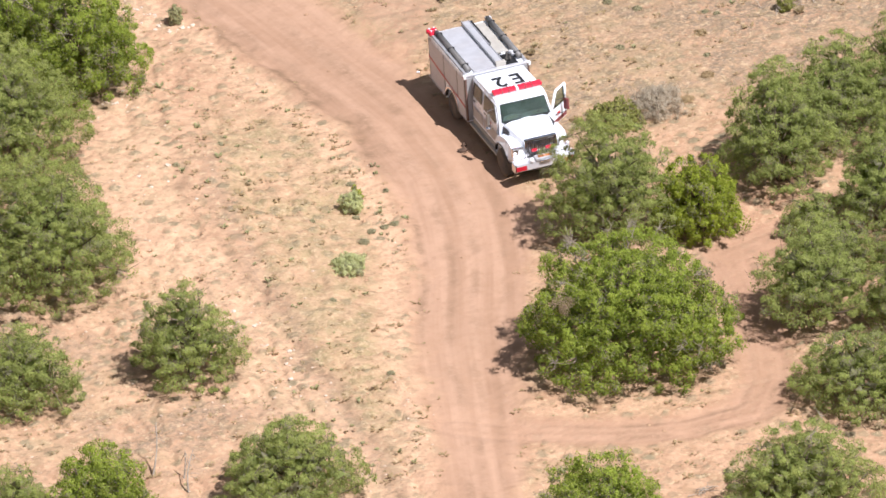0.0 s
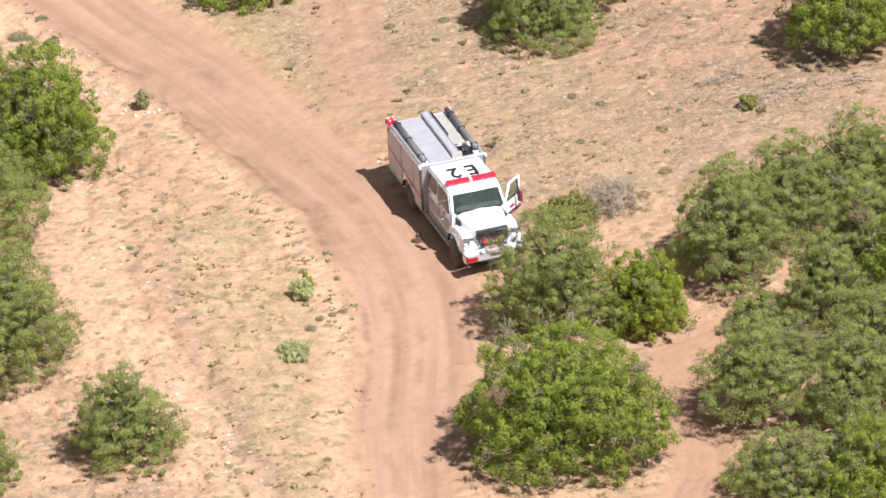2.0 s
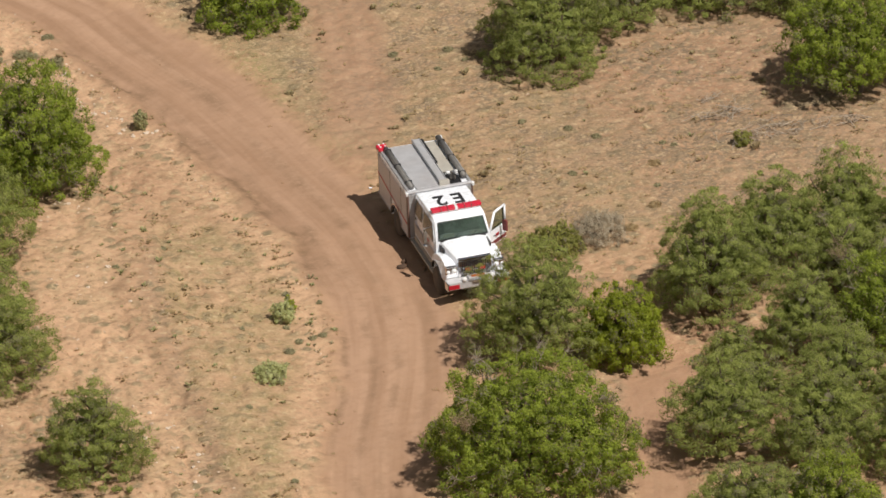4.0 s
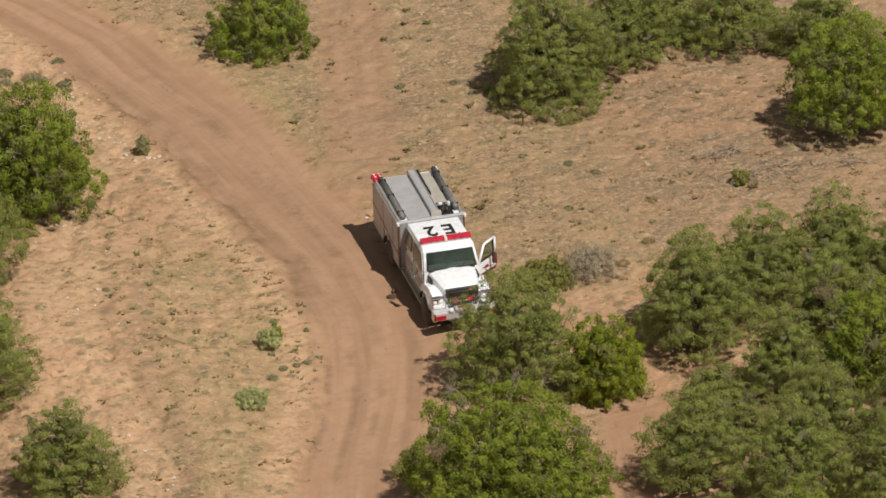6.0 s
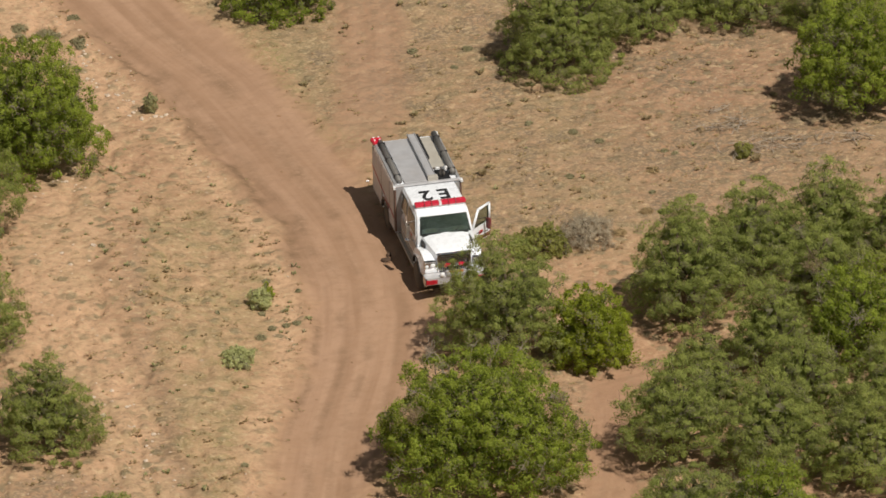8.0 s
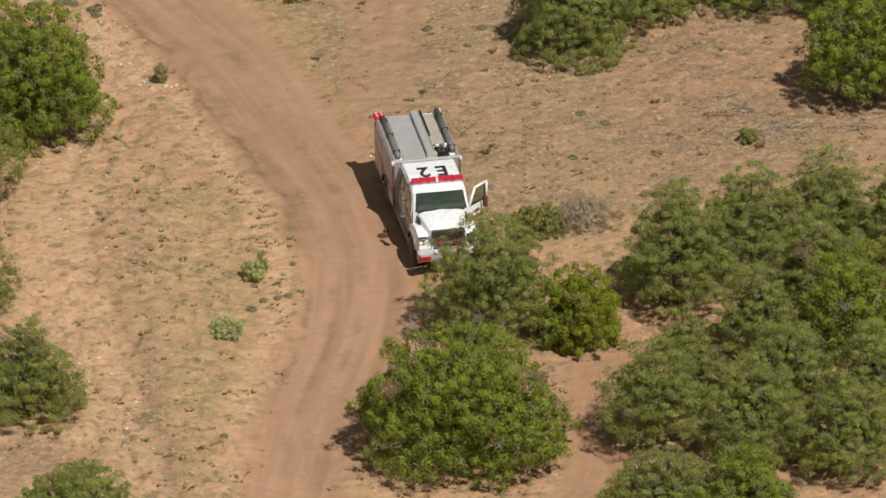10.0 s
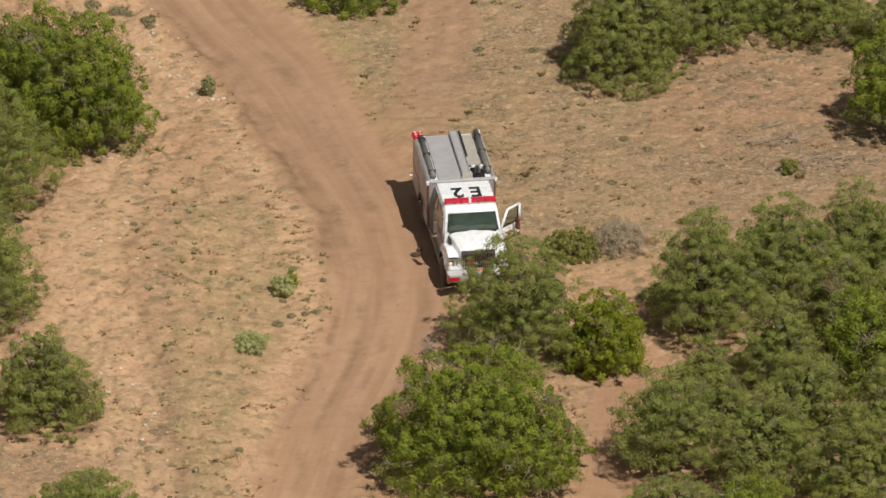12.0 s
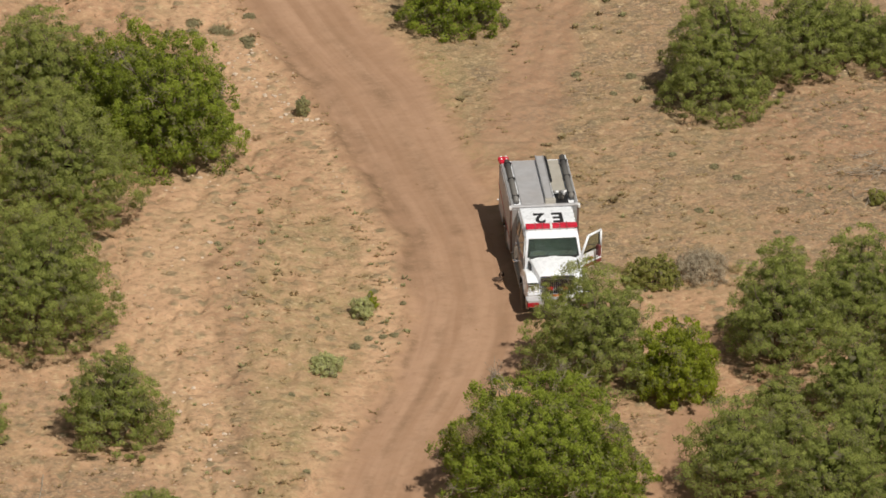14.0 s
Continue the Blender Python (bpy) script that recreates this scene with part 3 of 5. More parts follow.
    for s in range(stems):
        a = rng.rand() * math.tau
        foot = (0.12 * r * math.cos(a) * (stems > 1), 0.12 * r * math.sin(a) * (stems > 1), -0.12)
        limb(bm, rng, foot, (lean[0] * h + 0.1 * r * rng.normal(), lean[1] * h + 0.1 * r * rng.normal(), h * 0.8), 0.045 * h ** 0.9 / stems ** 0.5, 0.015 * h ** 0.5, 0.15, 7)
    part("trunk", bm, M_BARK, root, smooth=True)
    for i in range(0, len(lobes), max(1, len(lobes) // 9)):
        lx, ly, lz, ls = lobes[i]
        bm = bmesh.new()
        limb(bm, rng, (lx * 0.08, ly * 0.08, max(0.1, lz * 0.55)), (lx, ly, lz), 0.022 * h ** 0.6, 0.010, 0.25)
        for _ in range(3):
            e = np.array([lx, ly, lz]) + unit(rng.normal(size=3)) * ls * 0.85
            limb(bm, rng, (lx, ly, lz), e, 0.010, 0.004, 0.3, 4)
        part("limb", bm, M_BARK, root, smooth=True)
    for _ in range(dead):
        bm = bmesh.new()
        lx, ly, lz, ls = lobes[rng.randint(len(lobes))]
        e = np.array([lx, ly, lz]) + unit(np.array([lx, ly, abs(lz - h * 0.3) + 0.3]) + rng.normal(size=3) * 0.7) * ls * 0.55
        limb(bm, rng, (lx * 0.8, ly * 0.8, lz * 0.92), e, 0.014, 0.006, 0.3)
        for _ in range(9):
            m = np.array([lx, ly, lz]) * 0.3 + e * 0.7
            limb(bm, rng, m, e + rng.normal(size=3) * 0.20, 0.009, 0.004, 0.3, 4)
        part("dead_branch", bm, M_TWIG, root, "bare grey dead branch", smooth=True)
    return root


JUN, PIN, SHR = "rounded green juniper tree standing on dry dirt", "dark grey-green pinyon pine on dry dirt", "bright green leafy shrub on bare dirt"
# x, y, radius, height, kind, options
TREES = [
    ("J", -2.05, -17.6, 3.45, 4.6, dict(label="large rounded green juniper beside the dirt road", dead=16, skirt=0.08, brown=((2.85, -1.1, 2.35, 0.50), (2.2, -1.2, 3.1, 0.30), (-2.5, -0.9, 3.2, 0.30)))),
    ("P", 0.55, -9.1, 2.05, 4.7, dict(label="grey-green pinyon pine in front of the fire engine", form="dome", skirt=0.12)),
    ("S", 3.45, -10.2, 1.42, 3.0, dict()),
    ("P", -16.03, -12.67, 1.72, 3.9, dict(label="small conical pinyon pine alone on bare dirt", form="cone", skirt=0.07, lean=(-0.03, 0.0))),
    ("P", -15.9, -22.3, 2.4, 3.1, dict()),
    ("J", -12.05, 9.8, 2.25, 5.1, dict(label="green juniper with bare grey twigs above a stony edge", dead=16)),
    ("P", 7.9, 13.3, 2.4, 5.0, dict(label="wide pinyon pine at the edge of a bare clearing", skirt=0.02)),
    ("P", 11.3, 15.7, 1.9, 3.8, dict()),
    ("J", 17.2, 6.6, 2.3, 4.6, dict(label="dense bright green juniper casting a dark shadow", skirt=0.22)),
    ("J", -0.95, 20.9, 1.8, 2.7, dict()),
    ("P", 15.3, 15.5, 1.9, 3.2, dict()),
    ("P", 17.9, 13.6, 1.6, 3.2, dict()),
    ("P", 13.2, 16.6, 1.1, 2.7, dict()),
    ("P", 7.33, -7.93, 2.1, 4.9, dict()),
    ("P", 10.26, -5.86, 1.9, 4.3, dict(dead=3)),
    ("P", 13.04, -5.31, 1.6, 4.4, dict(gap=0.22)),
    ("P", 14.9, -6.5, 1.5, 3.9, dict()),
    ("P", 9.21, -12.49, 1.5, 3.7, dict()),
    ("P", 6.84, -12.05, 1.06, 1.9, dict(label="low grey-green young pinyon on dirt")),
    ("J", 12.58, -12.54, 2.0, 3.9, dict(dead=18, gap=0.3, label="yellow-green juniper with bare grey branches")),
    ("P", 4.5, -18.2, 1.9, 4.2, dict(skirt=0.22)),
    ("P", 7.64, -19.86, 1.9, 4.1, dict()),
    ("P", 10.53, -21.67, 1.7, 4.1, dict()),
    ("P", 9.6, -16.2, 1.6, 3.5, dict()),
    ("P", 12.6, -17.4, 1.9, 3.8, dict()),
    ("P", 6.7, -15.6, 1.2, 2.6, dict()),
    ("P", 12.0, -8.8, 1.7, 4.0, dict(dead=6, gap=0.35, brown=((-0.6, -1.0, 2.6, 0.35),))),
    ("P", 3.95, -23.9, 2.2, 2.95, dict(dead=2)),
    ("J", 6.25, -25.03, 1.75, 3.2, dict()),
    ("J", -7.41, -29.17, 2.3, 3.3, dict()),
    ("P", -0.67, -30.03, 2.6, 3.6, dict(dead=4)),
    ("P", -16.4, 14.7, 2.6, 4.3, dict()),
    ("J", -13.6, 12.6, 1.9, 4.6, dict()),
    ("P", -16.7, 4.4, 2.9, 5.7, dict()),
    ("P", -18.2, -4.2, 3.15, 5.0, dict()),
    ("P", -21.6, -11.6, 1.95, 3.1, dict()),
    ("J", -22.05, -20.9, 1.6, 3.0, dict()),
    ("P", -24.9, -20.5, 1.4, 2.9, dict(dead=3)),
]
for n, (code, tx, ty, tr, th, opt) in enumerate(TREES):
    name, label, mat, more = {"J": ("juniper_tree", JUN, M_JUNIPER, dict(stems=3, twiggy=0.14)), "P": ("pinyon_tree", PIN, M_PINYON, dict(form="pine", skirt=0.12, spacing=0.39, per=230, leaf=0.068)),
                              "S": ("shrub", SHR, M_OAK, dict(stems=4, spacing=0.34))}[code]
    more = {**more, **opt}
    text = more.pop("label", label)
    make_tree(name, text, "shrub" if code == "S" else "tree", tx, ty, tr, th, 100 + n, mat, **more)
make_tree("shrub", "low bright green shrub on dry grass", "shrub", 3.62, -1.62, 0.85, 1.05, 71, M_BRUSH, spacing=0.2, per=90, leaf=0.075, stems=4, skirt=0.0)
make_tree("shrub", "tiny green shrub beside dead branches", "shrub", 12.2, 3.9, 0.3, 0.65, 72, M_BRUSH, spacing=0.2, per=90, leaf=0.075, stems=3)
make_tree("sagebrush", "pale green sagebrush clump on the road bank", "shrub", -6.7, -3.2, 0.44, 0.75, 73, M_SAGE, spacing=0.15, per=75, leaf=0.085, slender=0.28, dense=0.0, twiggy=0.0, stems=4, gap=0.3)
make_tree("shrub", "tiny bright green shrub beside pale sagebrush", "shrub", -6.35, -2.6, 0.24, 0.7, 77, M_OAK, spacing=0.2, per=90, leaf=0.075, stems=3)
make_tree("sagebrush", "pale green low sagebrush on the road bank", "shrub", -8.35, -7.5, 0.66, 0.6, 74, M_SAGE, spacing=0.15, per=75, leaf=0.085, slender=0.28, dense=0.0, twiggy=0.0, stems=4, gap=0.3)
make_tree("sagebrush", "small green bush at the road edge", "shrub", -7.15, 13.6, 0.26, 0.85, 75, M_HERB, spacing=0.16, per=60, leaf=0.07, dense=0.1, stems=3, gap=0.3)

# ---------------------------------------------------------------- fire engine
M_WHITE = plain("white_paint", (0.85, 0.885, 0.95), 0.28, vary=0.04, coat=0.6, grime=0.05)
M_SIDE = plain("roller_shutter", (0.60, 0.60, 0.63), 0.38, metal=0.35, vary=0.10, grime=0.14)
M_RED = plain("red_paint", (0.45, 0.014, 0.028), 0.35, vary=0.15, coat=0.4)
M_LENS = plain("red_lens", (0.62, 0.016, 0.045), 0.15, vary=0.2, scale=14.0, coat=0.8)
M_AMBER = plain("orange_paint", (0.42, 0.13, 0.03), 0.4, vary=0.15)
M_CLEAR = plain("clear_lens", (0.82, 0.83, 0.85), 0.08, vary=0.1, coat=1.0)
M_CHROME = plain("chrome", (0.80, 0.80, 0.82), 0.10, metal=1.0, vary=0.06)
M_STEEL = plain("tread_plate", (0.52, 0.525, 0.545), 0.55, metal=0.6, vary=0.18, scale=18.0, grime=0.12)
M_PANEL = plain("pump_panel_metal", (0.22, 0.20, 0.18), 0.5, metal=0.5, vary=0.3, scale=9.0, grime=0.2)
M_COVER = plain("grey_bed_cover", (0.385, 0.388, 0.412), 0.5, vary=0.14, scale=4.0, grime=0.12)
M_TAN = plain("grey_deck", (0.42, 0.40, 0.36), 0.6, vary=0.16, scale=4.0, grime=0.16)
M_DECK = plain("grey_seat_cloth", (0.24, 0.25, 0.235), 0.9, vary=0.3, scale=5.0)
M_HOSE = plain("dark_hose", (0.15, 0.145, 0.14), 0.5, vary=0.25, grime=0.12)
M_BLACK = plain("black_paint", (0.018, 0.018, 0.02), 0.5, vary=0.3)
# Mottled dark colour that stands for shade inside the solid cab.
M_CABIN_SHADE = plain("cabin_shade", (0.22, 0.245, 0.225), 0.8, vary=0.75, scale=2.5)
M_STEP = plain("dusty_step_metal", (0.46, 0.42, 0.36), 0.7, metal=0.1, vary=0.2, scale=14.0, grime=0.3)
M_TYRE = plain("tyre_rubber", (0.085, 0.075, 0.066), 0.85, vary=0.35, grime=0.5)
M_MAROON = plain("maroon_trim", (0.21, 0.05, 0.05), 0.45, vary=0.15)
# White paint greyed for the shade on the lower doors, plus dust.
M_SHADED_WHITE = plain("dusty_shaded_white", (0.46, 0.43, 0.42), 0.45, vary=0.15, grime=0.3)
M_POST = plain("brown_post", (0.17, 0.10, 0.08), 0.5, vary=0.2)


def glass_material():
    m, nt, b = blank("tinted_glass")
    b.inputs["Base Color"].default_value = (0.50, 0.58, 0.54, 1)
    b.inputs["Roughness"].default_value = 0.04
    b.inputs["Transmission Weight"].default_value = 1.0
    b.inputs["IOR"].default_value = 1.38
    return m


M_GLASS = glass_material()
engine = tagged(new("fire_engine"), "white fire engine with open driver's door parked on a dirt road", "fire engine")
engine.location = (0, 0, 0)


def block(name, parent, mat, x0, x1, y0, y1, z0, z1, edge=0.02, label="", turn=None):
    """A rounded box between the given bounds."""
    bm = bmesh.new()
    bmesh.ops.create_cube(bm, size=1, matrix=Matrix.LocRotScale(((x0 + x1) / 2, (y0 + y1) / 2, (z0 + z1) / 2), turn, (x1 - x0, y1 - y0, z1 - z0)))
    if edge:
        bmesh.ops.bevel(bm, geom=bm.edges[:], offset=edge, segments=2, affect="EDGES", profile=0.5)
    return part(name, bm, mat, parent, label)


def plate(name, parent, mat, pts, thick, edge=0.0, label=""):
    """A plate from a flat outline, thickened along its own normal."""
    bm = bmesh.new()
    f = bm.faces.new([bm.verts.new(p) for p in pts])
    f.normal_update()
    n = f.normal.copy()
    up = bmesh.ops.extrude_face_region(bm, geom=[f])
    bmesh.ops.translate(bm, vec=n * thick, verts=[v for v in up["geom"] if isinstance(v, bmesh.types.BMVert)])
    bmesh.ops.recalc_face_normals(bm, faces=bm.faces[:])
    if edge:
        bmesh.ops.bevel(bm, geom=bm.edges[:], offset=edge, segments=2, affect="EDGES", profile=0.5)
    return part(name, bm, mat, parent, label)


def rod(name, parent, mat, pts, r, sides=10, label=""):
    bm = bmesh.new()
    tube(bm, pts, [r] * len(pts), sides)
    bm.faces.new(bm.verts[:sides][::-1])
    return part(name, bm, mat, parent, label, smooth=True)


def lathe(name, parent, mat, profile, centre, axis="X", sides=28, label=""):
    """Turns (radius, offset) pairs round an axis through the centre."""
    bm = bmesh.new()
    rings = []
    for r, o in profile:
        ring = []
        for k in range(sides):
            c, s = r * math.cos(k * math.tau / sides), r * math.sin(k * math.tau / sides)
            p = (o, c, s) if axis == "X" else ((c, s, o) if axis == "Z" else (c, o, s))
            ring.append(bm.verts.new(Vector(centre) + Vector(p)))
        rings.append(ring)
    for a, b in zip(rings, rings[1:]):
        for k in range(sides):
            bm.faces.new((a[k], a[(k + 1) % sides], b[(k + 1) % sides], b[k]))
    bm.faces.new(rings[0][::-1])
    bm.faces.new(rings[-1])
    bmesh.ops.recalc_face_normals(bm, faces=bm.faces[:])
    return part(name, bm, mat, parent, label, smooth=True)


def letters(name, parent, mat, text, size, m, depth=0.006):
    cu = bpy.data.curves.new(name, "FONT")
    cu.body, cu.size, cu.extrude, cu.align_x, cu.align_y = text, size, depth, "CENTER", "CENTER"
    cu.offset = 0.020
    tmp = bpy.data.objects.new("tmp", cu)
    me = bpy.data.meshes.new_from_object(tmp)
    bpy.data.objects.remove(tmp)
    me.transform(m)
    me.materials.clear()
    return part(name, me, mat, parent, "black painted characters")


def wheel(x, y, width, parent=engine):
    s = 1 if x > 0 else -1
    hub = 0.50
    w = width / 2
    tyre = lathe("wheel", parent, M_TYRE, [(0.26, -w), (0.42, -w), (0.475, -w * 0.75), (0.50, -w * 0.4), (0.50, w * 0.4), (0.475, w * 0.75), (0.42, w), (0.26, w)], (x, y, hub))
    lathe("rim", tyre, M_CLEAR, [(0.27, w * 0.3 * s), (0.265, w * 0.96 * s), (0.235, w * 1.0 * s), (0.21, w * 0.5 * s), (0.10, w * 0.42 * s), (0.095, w * 0.9 * s), (0.04, w * 0.98 * s)], (x, y, hub), label="pale metal rim")


# chassis
block("chassis", engine, M_BLACK, -0.48, 0.48, -4.2, 3.45, 0.46, 0.72, 0.01)
lathe("axle", engine, M_BLACK, [(0.07, -0.95), (0.07, 0.95)], (0, -3.22, 0.5), sides=10)
lathe("axle", engine, M_BLACK, [(0.09, -0.95), (0.09, 0.95)], (0, 1.42, 0.5), sides=10)
for s in (-1, 1):
    wheel(s * 1.0, -3.22, 0.32)
    wheel(s * 0.93, 1.44, 0.54)

# pump body with its lockers
BT, BB, BW, BR = 2.34, 0.56, 1.19, 3.60
bm = bmesh.new()
outline = [(0.02, BB), (0.02, BT), (BR, BT), (BR, BB), (2.06, BB)]
for k in range(9):
    a = math.pi * k / 8
    outline.append((1.42 + 0.62 * math.cos(a), BB + 0.10 + 0.52 * math.sin(a)))
outline.append((0.78, BB))
f0 = bm.faces.new([bm.verts.new((-BW, y, z)) for y, z in outline])
ex = bmesh.ops.extrude_face_region(bm, geom=[f0])
bmesh.ops.translate(bm, vec=(2 * BW, 0, 0), verts=[v for v in ex["geom"] if isinstance(v, bmesh.types.BMVert)])
bmesh.ops.recalc_face_normals(bm, faces=bm.faces[:])
body = part("body", bm, M_WHITE, engine)
for s in (-1, 1):
    for y0, y1, z0 in ((0.10, 0.74, 0.62), (0.82, 2.06, 1.26), (2.14, 3.52, 0.62)):
        x0 = s * (BW + 0.012)
        shutter = block("locker_door", body, M_SIDE, min(x0 - s * 0.02, x0 + s * 0.006), max(x0 - s * 0.02, x0 + s * 0.006), y0, y1, z0, 2.18, 0.004, "pale metal roller shutter")
        for k in range(int((2.16 - z0) / 0.13)):
            zz = z0 + 0.06 + k * 0.13
            block("slat", shutter, M_SIDE, min(x0, x0 + s * 0.014), max(x0, x0 + s * 0.014), y0 + 0.02, y1 - 0.02, zz, zz + 0.10, 0)
        block("latch_bar", shutter, M_STEEL, min(x0, x0 + s * 0.03), max(x0, x0 + s * 0.03), y0 + 0.05, y1 - 0.05, z0 + 0.02, z0 + 0.05, 0.004)
    for y in (0.05, 0.78, 2.10, 3.56):
        block("trim_strip", body, M_PANEL, min(s * BW, s * (BW + 0.016)), max(s * BW, s * (BW + 0.016)), y - 0.025, y + 0.025, 0.60 if y != 0.78 else 1.24, 2.2, 0)
    xs = s * (BW + 0.030)
    plate("stripe", body, M_RED, [(xs, 0.04, 1.10), (xs, 0.04, 1.19), (xs, 3.58, 1.56), (xs, 3.58, 1.47)], 0.005, label="slanting red reflective stripe")
    bm = bmesh.new()
    ring = []
    for k in range(13):
        a = math.pi * k / 12
        ring.append([bm.verts.new((s * xx, 1.42 + r * math.cos(a), BB + 0.08 + r * 0.86 * math.sin(a))) for xx, r in ((BW - 0.05, 0.60), (BW + 0.05, 0.60), (BW + 0.05, 0.68), (BW - 0.05, 0.68))])
    for a, b in zip(ring, ring[1:]):
        for k in range(4):
            bm.faces.new((a[k], a[(k + 1) % 4], b[(k + 1) % 4], b[k]))
    bmesh.ops.recalc_face_normals(bm, faces=bm.faces[:])
    part("wheel_arch", bm, M_CHROME, body, "bright metal wheel arch")
    block("roof_rail", body, M_STEEL, s * 1.12 - 0.05, s * 1.12 + 0.05, 0.06, 3.56, BT - 0.01, BT + 0.07, 0.012)
block("front_panel", body, M_STEEL, -1.17, 1.17, -0.004, 0.03, 0.62, 2.24, 0.006, "bare metal pump panel")
for s in (-1, 1):
    block("corner_post", body, M_POST, s * 1.165 - 0.03, s * 1.165 + 0.03, -0.03, 0.018, 0.6, 2.30, 0.008, "dull brown corner post")
block("header", body, M_SIDE, -1.19, 1.19, -0.04, 0.10, 2.31, 2.385, 0.02)
block("rear_panel", body, M_STEEL, -1.12, 1.12, 3.59, 3.615, 0.66, 2.2, 0.006)
block("rear_step", body, M_STEEL, -1.15, 1.15, 3.60, 3.92, 0.50, 0.58, 0.012)

# roof of the body
block("bed_cover", body, M_COVER, -0.80, 0.02, 0.14, 3.50, BT, BT + 0.055, 0.02, "flat grey hose bed cover")
block("side_deck", body, M_TAN, 0.40, 0.86, 0.98, 3.50, BT, BT + 0.03, 0.015)
rack = block("ladder_rack", body, M_COVER, 0.08, 0.32, 0.14, 3.62, BT + 0.02, BT + 0.16, 0.02, "long grey ladder rack box")
block("rack_edge", rack, M_STEEL, 0.05, 0.08, 0.14, 3.62, BT + 0.06, BT + 0.18, 0.005)
block("rack_edge", rack, M_STEEL, 0.32, 0.345, 0.14, 3.62, BT + 0.06, BT + 0.18, 0.005)
block("end_cap", rack, M_TAN, 0.03, 0.40, 0.10, 0.26, BT + 0.02, BT + 0.19, 0.015)
# A solid black block gives the shade of an opening here.
block("slot_shade", body, M_BLACK, 0.36, 0.45, 1.75, 3.60, BT + 0.03, BT + 0.14, 0.01, "black block painted as the shade of an opening")
rod("suction_hose", body, M_HOSE, [(-0.96, 0.22, BT + 0.10), (-0.96, 3.36, BT + 0.10)], 0.10, 14, "thick dark suction hose")
rod("suction_hose", body, M_HOSE, [(0.99, 0.36, BT + 0.13), (0.99, 3.50, BT + 0.13)], 0.105, 14, "thick dark suction hose")
for x in (-0.96, 0.99):
    for y in (0.55, 1.9, 3.1):
        block("hose_strap", body, M_BLACK, x - 0.12, x + 0.12, y - 0.025, y + 0.025, BT, BT + 0.235 if x > 0 else BT + 0.21, 0.01)
# No recess is cut: a flat black plate paints its shade.
block("well_shade", body, M_BLACK, 0.42, 0.86, 0.16, 0.92, BT - 0.01, BT + 0.02, 0.005)
rod("well_rail", body, M_TAN, [(0.40, 0.95, BT + 0.10), (0.88, 0.95, BT + 0.10)], 0.03)
monitor = lathe("deck_gun", body, M_PANEL, [(0.11, 0.0), (0.11, 0.10), (0.07, 0.14), (0.07, 0.30)], (0.62, 0.50, BT), "Z", 16, "dark metal deck gun with bright valve wheels")
rod("barrel", monitor, M_STEEL, [(0.62, 0.50, BT + 0.28), (0.66, 0.36, BT + 0.36), (0.70, 0.16, BT + 0.36)], 0.05)
lathe("valve_wheel", monitor, M_CLEAR, [(0.02, 0.0), (0.085, 0.01), (0.085, 0.04), (0.02, 0.05)], (0.76, 0.62, BT + 0.22), "Z", 16)
lathe("valve_wheel", monitor, M_CLEAR, [(0.02, 0.0), (0.075, 0.01), (0.075, 0.04), (0.02, 0.05)], (0.50, 0.66, BT + 0.20), "Z", 16)

# lamps on the body
beacon = block("beacon", body, M_STEEL, -1.22, -0.90, 3.36, 3.64, BT - 0.02, BT + 0.06, 0.02, "cluster of red rear beacons")
for bx, by, br in ((-1.15, 3.58, 0.115), (-0.97, 3.59, 0.10), (-1.14, 3.38, 0.10), (-0.97, 3.40, 0.085)):
    lathe("dome", beacon, M_LENS, [(br, 0.05), (br, 0.12), (br * 0.85, 0.17), (br * 0.45, 0.20)], (bx, by, BT), "Z", 14)
    lathe("dome_cap", beacon, M_CLEAR, [(br * 0.42, 0.20), (br * 0.30, 0.215)], (bx, by, BT), "Z", 10)
lathe("rear_lamp", body, M_LENS, [(0.08, 0.0), (0.07, 0.05)], (-BW, 3.40, 2.20), "X", 14)
block("scene_lamp", body, M_CLEAR, 0.92, 1.14, 3.46, 3.62, BT + 0.04, BT + 0.16, 0.02, "white rear lamp")
for s in (-1, 1):
    lamp = block("corner_lamp", body, M_CLEAR, s * 1.20 - 0.05, s * 1.20 + 0.05, -0.07, 0.08, 2.24, 2.38, 0.03, "white corner lamp")
    block("lens", lamp, M_LENS, s * 1.20 - 0.055, s * 1.20 + 0.055, -0.03, 0.05, 2.27, 2.33, 0.01)

# cab
def half_width(z):
    return 1.01 - 0.10 * max(0.0, min(1.0, (z - 1.62) / 0.8))


def side_plate(name, parent, mat, pts, out, thick, s, label=""):
    """A plate lying on the cab's side, its outline given as y and z."""
    p = [(s * (half_width(z) + out), y, z) for y, z in pts]
    if s > 0:
        p = p[::-1]
    bm = bmesh.new()
    a = [bm.verts.new(q) for q in p]
    b = [bm.verts.new((q[0] + s * thick, q[1], q[2])) for q in p]
    bm.faces.new(a[::-1])
    bm.faces.new(b)
    for k in range(len(p)):
        bm.faces.new((a[k], a[(k + 1) % len(p)], b[(k + 1) % len(p)], b[k]))
    bmesh.ops.recalc_face_normals(bm, faces=bm.faces[:])
    return part(name, bm, mat, parent, label)


